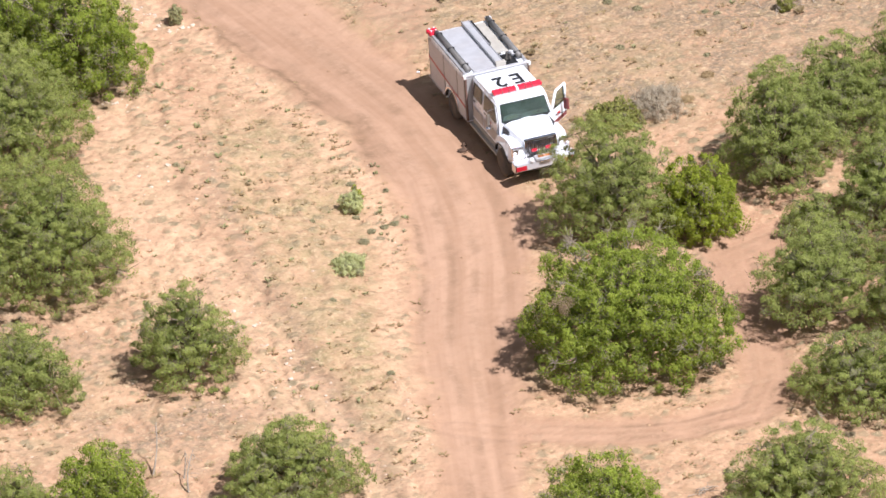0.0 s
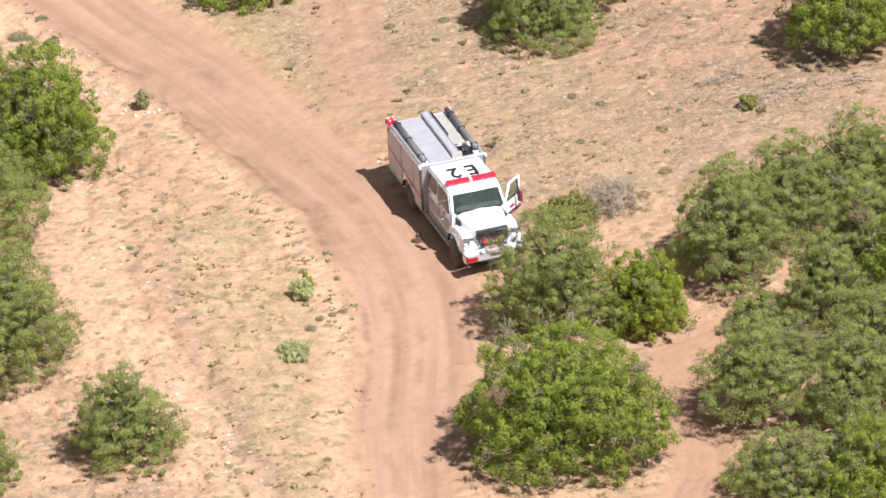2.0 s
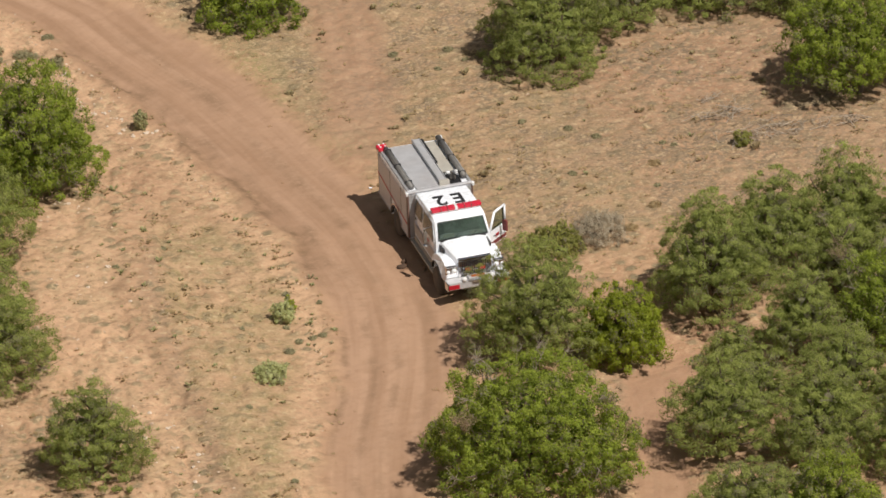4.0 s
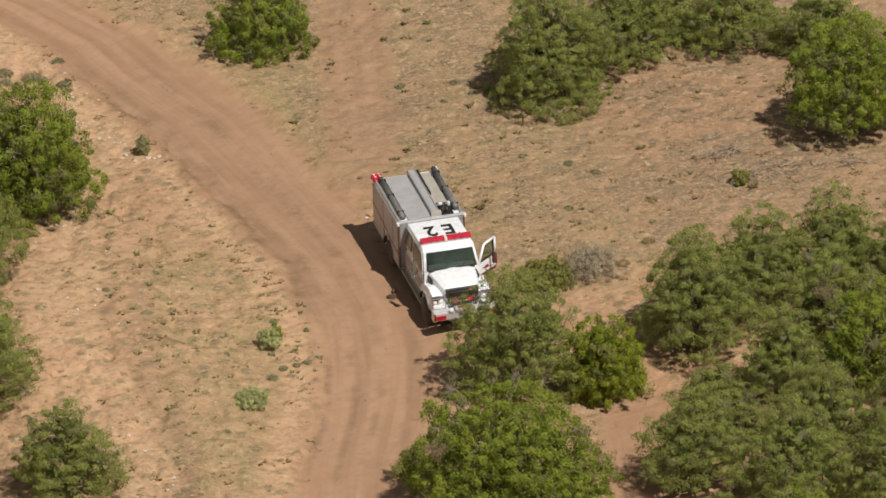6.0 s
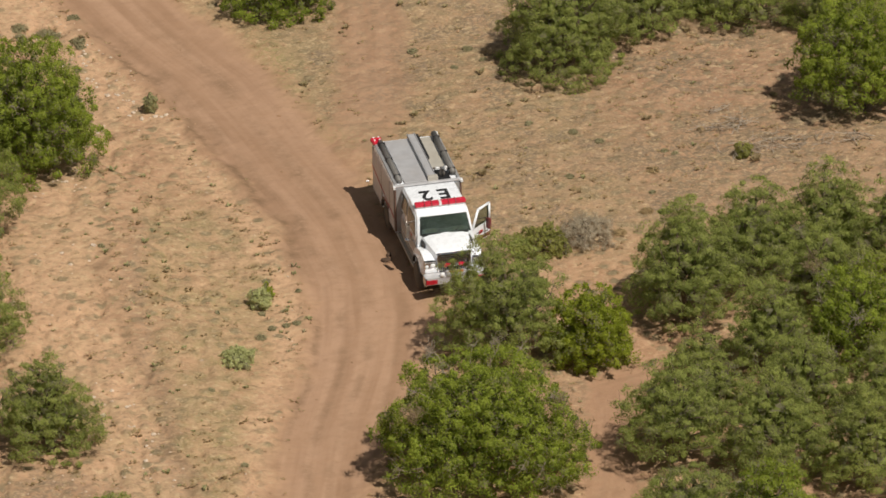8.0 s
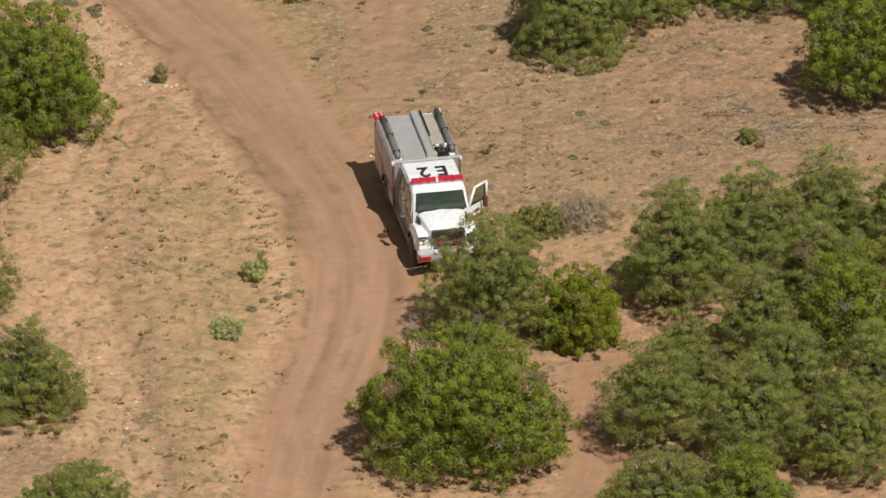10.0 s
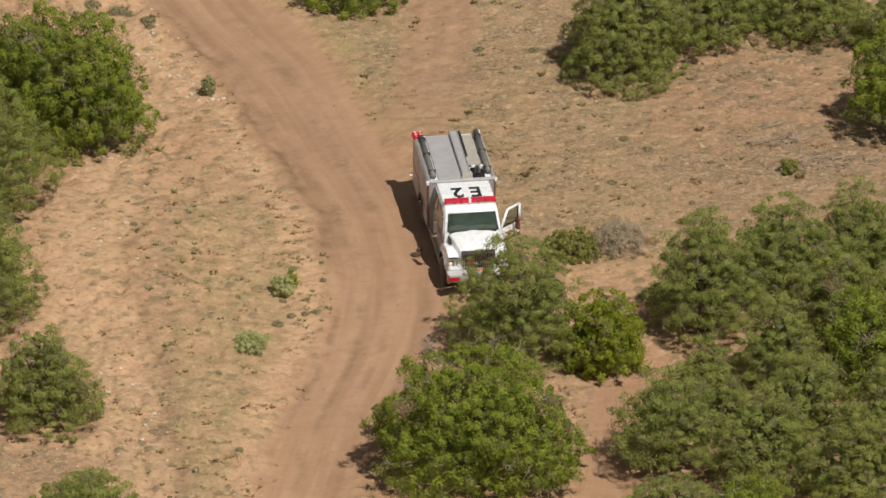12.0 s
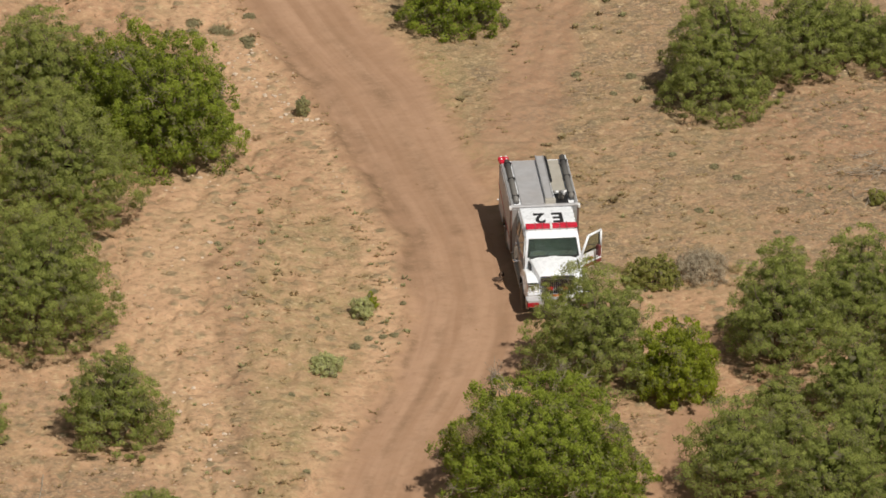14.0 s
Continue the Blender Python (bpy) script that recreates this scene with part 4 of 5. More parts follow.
profile = [(-0.07, 0.74), (-0.07, 2.30), (-0.20, 2.40), (-1.3, 2.44), (-2.18, 2.42), (-2.40, 2.34), (-2.74, 1.74), (-2.74, 0.74)]
bm = bmesh.new()
va = [bm.verts.new((-half_width(z), y, z)) for y, z in profile]
vb = [bm.verts.new((half_width(z), y, z)) for y, z in profile]
bm.faces.new(va)
bm.faces.new(vb[::-1])
for k in range(len(profile)):
    bm.faces.new((va[k], va[(k + 1) % len(profile)], vb[(k + 1) % len(profile)], vb[k]))
bmesh.ops.recalc_face_normals(bm, faces=bm.faces[:])
bmesh.ops.bevel(bm, geom=[e for e in bm.edges if e.calc_face_angle(0) > 0.5], offset=0.05, segments=3, affect="EDGES", profile=0.5)
cab = part("cab", bm, M_WHITE, engine, smooth=False)
letters("roof_marking", cab, M_BLACK, "E 2", 0.86, pose(0.02, -1.07, 2.438, 0.9, 0, 180) @ Matrix.Diagonal((0.96, 1.22, 1, 1)))
# windscreen: a dark plate paints the unlit cabin behind tinted glass
def screen(u, v, out):
    """A point of the windscreen: u across, v up from its foot."""
    y, z = -2.74 + 0.34 * v, 1.74 + 0.60 * v
    return (u * (0.935 - 0.07 * v), y - 0.87 * out, z + 0.49 * out)


plate("seal", cab, M_BLACK, [screen(-0.985, 0.0, 0.0), screen(0.985, 0.0, 0.0), screen(0.965, 0.96, 0.0), screen(-0.965, 0.96, 0.0)], 0.003)
plate("cabin_shade_plate", cab, M_CABIN_SHADE, [screen(-0.94, 0.06, 0.004), screen(0.94, 0.06, 0.004), screen(0.92, 0.90, 0.004), screen(-0.92, 0.90, 0.004)], 0.008)
plate("dashboard", cab, M_COVER, [screen(-0.90, 0.07, 0.0125), screen(0.90, 0.07, 0.0125), screen(0.86, 0.24, 0.0125), screen(0.35, 0.32, 0.0125), screen(-0.1, 0.25, 0.0125), screen(-0.55, 0.36, 0.0125), screen(-0.86, 0.30, 0.0125)], 0.003)
for u, v in ((-0.50, 0.42), (0.46, 0.40)):
    plate("seat_back", cab, M_DECK, [screen(u - 0.20, v, 0.0125), screen(u + 0.20, v, 0.0125), screen(u + 0.17, v + 0.24, 0.0125), screen(u - 0.17, v + 0.24, 0.0125)], 0.003)
plate("windscreen", cab, M_GLASS, [screen(-0.94, 0.05, 0.024), screen(0.94, 0.05, 0.024), screen(0.92, 0.91, 0.024), screen(-0.92, 0.91, 0.024)], 0.008, label="large tinted windscreen")
# Pale plates behind the glass stand for reflections low in it.
for u in (-0.55, 0.5):
    plate("pale_reflection", cab, M_TAN, [screen(u - 0.22, 0.14, 0.017), screen(u + 0.25, 0.10, 0.017), screen(u + 0.22, 0.30, 0.017), screen(u - 0.2, 0.26, 0.017)], 0.003)
for u in (-0.35, 0.35):
    rod("wiper", cab, M_BLACK, [screen(u, 0.02, 0.04), screen(u + 0.30, 0.34, 0.045)], 0.010, 6)
for u in (-1, 1):
    rod("pillar", cab, M_WHITE, [screen(u * 0.985, 0.0, 0.015), screen(u * 0.975, 0.95, 0.015)], 0.019, 8)
rod("screen_header", cab, M_WHITE, [screen(-0.96, 0.96, 0.015), screen(0.96, 0.96, 0.015)], 0.028, 8)
for s in (-1, 1):
    rear = [(-0.30, 1.72), (-0.30, 2.24), (-1.10, 2.24), (-1.10, 1.72)]
    front = [(-1.32, 1.68), (-1.32, 2.24), (-2.26, 2.24), (-2.52, 1.74), (-2.52, 1.66)]
    door = side_plate("rear_door", cab, M_WHITE, [(-0.22, 0.86), (-0.22, 2.30), (-1.18, 2.30), (-1.18, 0.86)], 0.0, 0.022, s)
    # Behind each pane a dark plate gives the cabin's shade.
    side_plate("window", door, M_CABIN_SHADE, rear, 0.021, 0.010, s)
    side_plate("pane", door, M_GLASS, rear, 0.034, 0.006, s)
    # The lower doors are white; this grey band paints in their shade.
    side_plate("shaded_band", door, M_SHADED_WHITE, [(-0.22, 0.90), (-0.22, 1.30), (-1.18, 1.30), (-1.18, 0.90)], 0.021, 0.004, s)
    block("handle", door, M_BLACK, s * 1.0 - 0.02, s * 1.0 + 0.02, -0.40, -0.26, 1.48, 1.52, 0.005)
    if s < 0:
        door = side_plate("front_door", cab, M_WHITE, [(-1.24, 0.86), (-1.24, 2.30), (-2.28, 2.30), (-2.62, 1.74), (-2.62, 0.86)], 0.0, 0.022, s)
        side_plate("window", door, M_CABIN_SHADE, front, 0.021, 0.010, s)
        side_plate("pane", door, M_GLASS, front, 0.034, 0.006, s)
        side_plate("shaded_band", door, M_SHADED_WHITE, [(-1.24, 0.90), (-1.24, 1.30), (-2.62, 1.30), (-2.62, 0.90)], 0.021, 0.004, s)
        side_plate("door_emblem", door, M_RED, [(-1.78, 1.38), (-1.78, 1.48), (-2.02, 1.48), (-2.02, 1.38)], 0.021, 0.004, s)
        block("handle", door, M_BLACK, s * 1.0 - 0.02, s * 1.0 + 0.02, -1.42, -1.28, 1.48, 1.52, 0.005)
    else:
        # The cab side is closed here; a dark plate paints the opening's shade.
        side_plate("doorway_shade", cab, M_CABIN_SHADE, [(-1.26, 0.88), (-1.26, 2.26), (-2.24, 2.26), (-2.58, 1.74), (-2.58, 0.88)], 0.0, 0.012, s, "dark plate painted as the shade of an open door")
        block("seat", cab, M_BLACK, 0.50, 1.0, -1.86, -1.40, 1.15, 1.85, 0.05)

# the open driver's door, hinged at the front
OPEN = radians(50)
hinge = Vector((0.985, -2.60, 0))


def swung(d, z, out):
    """A point on the open door: d back from the hinge, z up, out from its outer face."""
    back, side = Vector((math.sin(OPEN), math.cos(OPEN), 0)), Vector((math.cos(OPEN), -math.sin(OPEN), 0))
    p = hinge + back * d + side * out
    return (p.x, p.y, z)


def door_plate(name, parent, mat, pts, out, thick, label=""):
    bm = bmesh.new()
    a = [bm.verts.new(swung(d, z, out)) for d, z in pts]
    b = [bm.verts.new(swung(d, z, out + thick)) for d, z in pts]
    bm.faces.new(a)
    bm.faces.new(b[::-1])
    for k in range(len(pts)):
        bm.faces.new((a[k], a[(k + 1) % len(pts)], b[(k + 1) % len(pts)], b[k]))
    bmesh.ops.recalc_face_normals(bm, faces=bm.faces[:])
    return part(name, bm, mat, parent, label)


door = door_plate("open_door", engine, M_WHITE, [(0, 1.10), (0.98, 1.10), (1.02, 1.66), (0.0, 1.66)], -0.03, 0.06, "open white driver's door with a window")
door_plate("inner_panel", door, M_PANEL, [(0.05, 1.14), (0.93, 1.14), (0.97, 1.6), (0.05, 1.6)], -0.05, 0.018)
for a, b in (((0.02, 1.64), (0.36, 2.30)), ((0.36, 2.30), (0.99, 2.32)), ((0.99, 2.32), (0.99, 1.64))):
    rod("window_frame", door, M_WHITE, [swung(*a, 0.0), swung(*b, 0.0)], 0.045, 8)
for a, b in (((0.12, 1.70), (0.40, 2.24)), ((0.40, 2.24), (0.93, 2.26)), ((0.93, 2.26), (0.93, 1.70)), ((0.93, 1.70), (0.12, 1.70))):
    rod("window_seal", door, M_BLACK, [swung(*a, -0.035), swung(*b, -0.035)], 0.022, 6, label="black rubber window seal")
door_plate("armrest", door, M_CLEAR, [(0.10, 1.46), (0.55, 1.46), (0.60, 1.56), (0.10, 1.58)], -0.11, 0.058, "pale grey armrest")
door_plate("map_pocket", door, M_SIDE, [(0.12, 1.18), (0.62, 1.18), (0.66, 1.34), (0.12, 1.34)], -0.09, 0.038, "pale door pocket")
door_plate("door_lamp", door, M_LENS, [(0.82, 1.16), (0.93, 1.16), (0.95, 1.34), (0.84, 1.34)], -0.075, 0.022, "red door edge lamp")
door_plate("pane", door, M_GLASS, [(0.04, 1.66), (0.98, 1.66), (0.98, 2.30), (0.36, 2.30)], -0.004, 0.008)
door_plate("stripe", door, M_MAROON, [(0.0, 1.12), (0.98, 1.12), (1.0, 1.26), (0.0, 1.26)], 0.031, 0.004)
door_plate("door_emblem", door, M_RED, [(0.34, 1.36), (0.56, 1.36), (0.56, 1.48), (0.34, 1.48)], 0.031, 0.004)
mirror = rod("mirror_arm", door, M_BLACK, [swung(0.25, 2.0, 0.03), swung(0.55, 2.02, 0.26), swung(0.55, 1.50, 0.26), swung(0.22, 1.45, 0.03)], 0.014, 6)
bm = bmesh.new()
bmesh.ops.create_cube(bm, size=1, matrix=Matrix.Translation(swung(0.60, 1.76, 0.27)) @ Matrix.Rotation(-OPEN, 4, "Z") @ Matrix.Diagonal((0.20, 0.07, 0.42, 1)))
bmesh.ops.bevel(bm, geom=bm.edges[:], offset=0.02, segments=2, affect="EDGES", profile=0.5)
part("mirror_head", bm, M_MAROON, mirror)

# mirror and steps on the near side
mirror = rod("mirror_arm", cab, M_CHROME, [(-0.93, -2.30, 2.14), (-1.28, -2.42, 2.16), (-1.28, -2.42, 1.50), (-0.97, -2.50, 1.46)], 0.018, 8)
block("mirror_head", mirror, M_PANEL, -1.34, -1.21, -2.47, -2.40, 1.62, 2.04, 0.02)
lathe("spot_mirror", mirror, M_CHROME, [(0.02, 0.0), (0.10, 0.02), (0.11, 0.06), (0.05, 0.10)], (-1.28, -2.44, 1.46), "Z", 14)
for s in (-1, 1):
    step_board = block("step", cab, M_STEP, s * 1.02 - 0.14, s * 1.02 + 0.14, -2.72, -0.10, 0.52, 0.60, 0.012, "bright metal running board")
    block("upper_step", step_board, M_STEP, s * 0.98 - 0.05, s * 0.98 + 0.05, -2.66, -0.14, 0.60, 0.76, 0.01)

# light bar
bar = block("light_bar", cab, M_LENS, -0.88, 0.92, -2.04, -1.80, 2.47, 2.60, 0.03, "red roof light bar with a white middle")
block("middle_lens", bar, M_CLEAR, -0.045, 0.045, -2.067, -1.773, 2.475, 2.617, 0.02)
block("base", bar, M_STEEL, -0.82, 0.82, -2.03, -1.81, 2.42, 2.475, 0.01)
for x in (-0.55, -0.3, 0.3, 0.55):
    block("divider", bar, M_MAROON, x - 0.012, x + 0.012, -2.066, -1.774, 2.475, 2.616, 0.004)

# hood, fenders, grille and bumper
def sections(name, parent, mat, rows, label=""):
    bm = bmesh.new()
    rings = []
    for y, w, low, mid, top in rows:
        half = [(w, low), (w, mid), (w * 0.93, mid + (top - mid) * 0.62), (w * 0.70, top - 0.015), (0.0, top)]
        pts = [(-x, z) for x, z in half] + [(x, z) for x, z in reversed(half[:-1])]
        rings.append([bm.verts.new((x, y, z)) for x, z in pts])
    for a, b in zip(rings, rings[1:]):
        for k in range(len(a) - 1):
            bm.faces.new((a[k], a[k + 1], b[k + 1], b[k]))
    bm.faces.new(rings[0])
    bm.faces.new(rings[-1][::-1])
    bmesh.ops.recalc_face_normals(bm, faces=bm.faces[:])
    return part(name, bm, mat, parent, label, smooth=False)


hood = sections("hood", engine, M_WHITE, [(-2.70, 0.86, 0.95, 1.58, 1.78), (-3.10, 0.82, 0.98, 1.56, 1.77), (-3.55, 0.74, 1.0, 1.52, 1.74), (-3.88, 0.66, 1.02, 1.48, 1.69), (-4.02, 0.62, 1.04, 1.44, 1.62)])
block("cowl", hood, M_BLACK, -0.82, 0.82, -2.80, -2.68, 1.70, 1.775, 0.02, "dark vent under the windscreen")
for s in (-1, 1):
    bm = bmesh.new()
    outline = [(-2.60, 0.66), (-2.60, 1.08), (-2.72, 1.30), (-2.98, 1.44), (-3.38, 1.50), (-3.72, 1.47), (-3.98, 1.36), (-4.12, 1.12), (-4.10, 0.96), (-3.84, 0.88)]
    for k in range(9):
        a = math.pi * (1 - k / 8)
        outline.append((-3.22 + 0.58 * math.cos(a), 0.74 + 0.44 * math.sin(a)))
    f0 = bm.faces.new([bm.verts.new((s * 0.60, y, z)) for y, z in outline])
    ex = bmesh.ops.extrude_face_region(bm, geom=[f0])
    top = [v for v in ex["geom"] if isinstance(v, bmesh.types.BMVert)]
    bmesh.ops.translate(bm, vec=(s * 0.54, 0, 0), verts=top)
    for v in top:
        v.co.x -= s * 0.10 * max(0, (v.co.z - 1.22) / 0.28) + s * 0.12 * max(0, (-3.75 - v.co.y) / 0.4)
    bmesh.ops.recalc_face_normals(bm, faces=bm.faces[:])
    bmesh.ops.bevel(bm, geom=[e for e in bm.edges if e.calc_face_angle(0) > 1.2], offset=0.03, segments=2, affect="EDGES", profile=0.5)
    fender = part("fender", bm, M_WHITE, hood)
    head = lathe("headlight", fender, M_CLEAR, [(0.105, 0.02), (0.095, -0.05), (0.045, -0.09)], (s * 0.76, -4.09, 1.24), "Y", 18, "clear headlight")
    lathe("bezel", head, M_CHROME, [(0.13, 0.02), (0.13, -0.035), (0.11, -0.05)], (s * 0.76, -4.085, 1.24), "Y", 18)
    block("lamp_housing", fender, M_CHROME, s * 0.85 - 0.21, s * 0.85 + 0.21, -4.13, -3.98, 1.08, 1.40, 0.03, "bright headlight housing")
    block("side_vent", hood, M_BLACK, min(s * 0.80, s * 0.868), max(s * 0.80, s * 0.868), -3.20, -2.74, 1.36, 1.62, 0.01, "dark vent beside the hood")
    bm = bmesh.new()
    ring = []
    for k in range(13):
        a = math.pi * k / 12
        ring.append([bm.verts.new((s * xx, -3.22 + r * math.cos(a), 0.74 + r * 0.76 * math.sin(a))) for xx, r in ((1.08, 0.56), (1.155, 0.56), (1.155, 0.62), (1.08, 0.62))])
    for a, b in zip(ring, ring[1:]):
        for k in range(4):
            bm.faces.new((a[k], a[(k + 1) % 4], b[(k + 1) % 4], b[k]))
    bmesh.ops.recalc_face_normals(bm, faces=bm.faces[:])
    part("arch_trim", bm, M_BLACK, fender)
    lathe("turn_lens", fender, M_CLEAR, [(0.075, 0.02), (0.07, -0.04), (0.03, -0.06)], (s * 0.97, -4.10, 1.22), "Y", 14, "clear turn lamp")
    side_mark = [(s * 1.02, -3.95, 1.20), (s * 1.02, -3.62, 1.34), (s * 1.02, -3.58, 1.44), (s * 1.02, -3.90, 1.33)]
    plate("lamp_wedge", fender, M_BLACK, side_mark if s < 0 else side_mark[::-1], 0.11, label="dark swept headlight corner")
    block("brow", fender, M_CHROME, s * 0.85 - 0.20, s * 0.85 + 0.20, -4.15, -4.02, 1.37, 1.42, 0.015)
    block("turn_lamp", fender, M_CHROME, s * 0.96 - 0.07, s * 0.96 + 0.07, -4.12, -4.0, 1.14, 1.28, 0.02)
grille = block("grille", hood, M_BLACK, -0.54, 0.54, -4.10, -4.00, 0.98, 1.58, 0.02, "black grille with chrome bars")
for k in range(15):
    x = -0.49 + 0.07 * k
    block("bar", grille, M_CHROME, x - 0.012, x + 0.012, -4.135, -4.09, 1.01, 1.55, 0.004)
for x in (-0.56, 0.56):
    block("surround", grille, M_CHROME, x - 0.035, x + 0.035, -4.13, -4.0, 0.96, 1.60, 0.01)
block("surround", grille, M_CHROME, -0.58, 0.58, -4.13, -3.98, 1.55, 1.63, 0.012)
for x in (-0.26, 0.26):
    block("grille_lamp", grille, M_LENS, x - 0.10, x + 0.10, -4.16, -4.12, 1.16, 1.27, 0.01, "red grille lamp")
bumper = block("bumper", engine, M_SIDE, -1.12, 1.12, -4.50, -4.12, 0.68, 0.97, 0.03, "pale metal bumper with red ends")
for s in (-1, 1):
    block("red_panel", bumper, M_RED, s * 0.88 - 0.20, s * 0.88 + 0.20, -4.508, -4.40, 0.71, 0.88, 0.012)
    block("corner_cap", bumper, M_CHROME, s * 1.08 - 0.05, s * 1.08 + 0.05, -4.50, -4.18, 0.65, 0.96, 0.02)
winch = block("winch", bumper, M_STEEL, -0.36, 0.36, -4.54, -4.26, 0.95, 1.09, 0.03, "winch on the bumper")
rod("drum", winch, M_AMBER, [(-0.24, -4.44, 1.07), (0.24, -4.44, 1.07)], 0.07, 12, "orange winch drum")
rod("roller", winch, M_CHROME, [(-0.20, -4.58, 0.98), (0.20, -4.58, 0.98)], 0.035, 10)
for x in (-0.50, 0.50):
    lathe("fog_lamp", bumper, M_CLEAR, [(0.09, 0.04), (0.09, -0.03), (0.05, -0.06)], (x, -4.50, 1.05), "Y", 14)

# ---------------------------------------------------------------- small growth, stones and litter
def scatter(rng, n, weight):
    """Up to n places in the clearing, thinned by a weight between 0 and 1."""
    x, y = rng.uniform(-26, 20, n), rng.uniform(-31, 28, n)
    keep = rng.rand(n) < weight(x, y)
    return x[keep], y[keep]


def open_land(x, y):
    lx, rx, u, inside, road, ds, ss, spur, dt, st, trail = zones(x, y)
    return (1 - np.maximum(road, spur)) * (1 - 0.7 * trail), x - lx, x - rx


def tuft_weight(x, y):
    free, dl, dr = open_land(x, y)
    patch = 0.5 + 0.5 * fbm(x, y, 0.45, 31)
    wash = np.exp(-((x - np.interp(y, WASH_Y, WASH_X)) / 1.2) ** 2)
    return np.clip(free * (0.12 + 0.9 * patch**2) * (1 - 0.6 * wash), 0, 1)


def blades(name, label, category, x, y, seed, count, reach, tall, material, tones, kind="stuff"):
    """Low tufts of blades: one mesh for all of them."""
    rng = np.random.RandomState(seed)
    n = len(x)
    base = np.stack([x, y, height(x, y)], 1)
    size = np.exp(rng.normal(size=n) * 0.35)
    c, s = np.repeat(base, count, 0), np.repeat(size, count)[:, None]
    m = len(c)
    a = rng.rand(m) * math.tau
    flat = np.stack([np.cos(a), np.sin(a), np.zeros(m)], 1)
    foot = c + flat * s * reach * 0.35 * rng.rand(m, 1)
    foot[:, 2] -= 0.01
    tip = foot + flat * s * reach * (0.3 + 0.7 * rng.rand(m, 1)) + np.array([0, 0, 1]) * s * tall * (0.5 + 0.7 * rng.rand(m, 1))
    side = np.stack([-np.sin(a), np.cos(a), np.zeros(m)], 1) * s * reach * 0.20
    midp = foot * 0.45 + tip * 0.55 + np.array([0, 0, 1]) * s * tall * 0.12
    q = np.stack([foot, midp + side, tip, midp - side], 1)
    tone = np.clip(np.repeat(rng.uniform(*tones, n), count) + rng.normal(size=m) * 0.12, 0, 1)
    ob = new(name, sprays(name, q, {"tone": tone, "pale_share": np.clip(rng.rand(m) * 0.6, 0, 1)}, material))
    return tagged(ob, label, category, kind=kind)


rng = np.random.RandomState(5)
gx, gy = scatter(rng, 15000, tuft_weight)
blades("dry_grass", "scattered low tufts of dry tan grass", "grass", gx, gy, 41, 9, 0.13, 0.04, M_DRY, (0.0, 0.8))
gx, gy = scatter(rng, 4500, lambda x, y: np.clip(tuft_weight(x, y) * (0.5 + 0.9 * fbm(x, y, 0.9, 33)), 0, 1) ** 1.5)
blades("brown_weeds", "scattered brown and olive weed tufts", "weeds", gx, gy, 42, 12, 0.11, 0.035, M_WEED, (0.0, 0.6))


def green_weight(x, y):
    free, dl, dr = open_land(x, y)
    verge = np.exp(-((dl + 0.8) / 0.7) ** 2) * step(3.0, 0.0, y) * step(-12, -7, y)
    band = np.exp(-((x - np.interp(y, BAND_Y, BAND_X)) / 1.2) ** 2) * step(12, 5, y) * 0.8
    return free * np.clip(0.03 + 0.8 * verge + band * 0.6, 0, 1)


gx, gy = scatter(rng, 5500, green_weight)
blades("green_weeds", "scattered small green weeds on the bank", "weeds", gx, gy, 43, 16, 0.10, 0.08, M_HERB, (0.0, 0.8))


gx, gy = scatter(rng, 26000, lambda x, y: np.clip(np.exp(-((x - edges(x, y)[0] + 0.75) / 0.5) ** 2) * step(2.5, 0.0, y) * step(-11, -8, y) * (0.15 + 1.6 * fbm(x, y, 0.8, 35)), 0, 1) * 0.85)
blades("shoulder_weeds", "low grey-green weeds crowding the road shoulder", "weeds", gx, gy, 44, 10, 0.085, 0.06, M_SHOULDER, (0.0, 1.0))


gx, gy = scatter(rng, 1200, lambda x, y: np.clip(open_land(x, y)[0] * step(-1.0, 1.5, open_land(x, y)[2]) * step(-3, 1, y) * (0.25 + 0.9 * fbm(x, y, 0.3, 36)), 0, 1))
blades("brown_tufts", "dark brown dried tufts standing in the meadow", "grass", gx, gy, 45, 22, 0.14, 0.11, M_WEED, (0.1, 0.9))


def pebble_mesh(name, x, y, seed, lo, hi, material):
    """Many small broken stones in one mesh."""
    rng = np.random.RandomState(seed)
    unit_v = np.array([(1, 0, 0), (0, 1, 0), (-1, 0, 0), (0, -1, 0), (0, 0, 0.8), (0, 0, -0.8)], float)
    unit_f = np.array([(0, 1, 4), (1, 2, 4), (2, 3, 4), (3, 0, 4), (1, 0, 5), (2, 1, 5), (3, 2, 5), (0, 3, 5)])
    n = len(x)
    size = lo * (hi / lo) ** (rng.rand(n) ** 2.2)
    a = rng.rand(n) * math.tau
    v = unit_v[None] * (0.7 + 0.6 * rng.rand(n, 6, 1)) * size[:, None, None] * np.stack([np.ones(n), 0.6 + 0.4 * rng.rand(n), 0.45 + 0.35 * rng.rand(n)], 1)[:, None]
    c, s = np.cos(a)[:, None], np.sin(a)[:, None]
    w = np.stack([v[..., 0] * c - v[..., 1] * s, v[..., 0] * s + v[..., 1] * c, v[..., 2]], -1)
    w += np.stack([x, y, height(x, y) + size * 0.12], 1)[:, None]
    f = (unit_f[None] + 6 * np.arange(n)[:, None, None]).reshape(-1, 3)
    me = bpy.data.meshes.new(name)
    me.from_pydata(w.reshape(-1, 3).tolist(), [], f.tolist())
    me.materials.append(material)
    return me


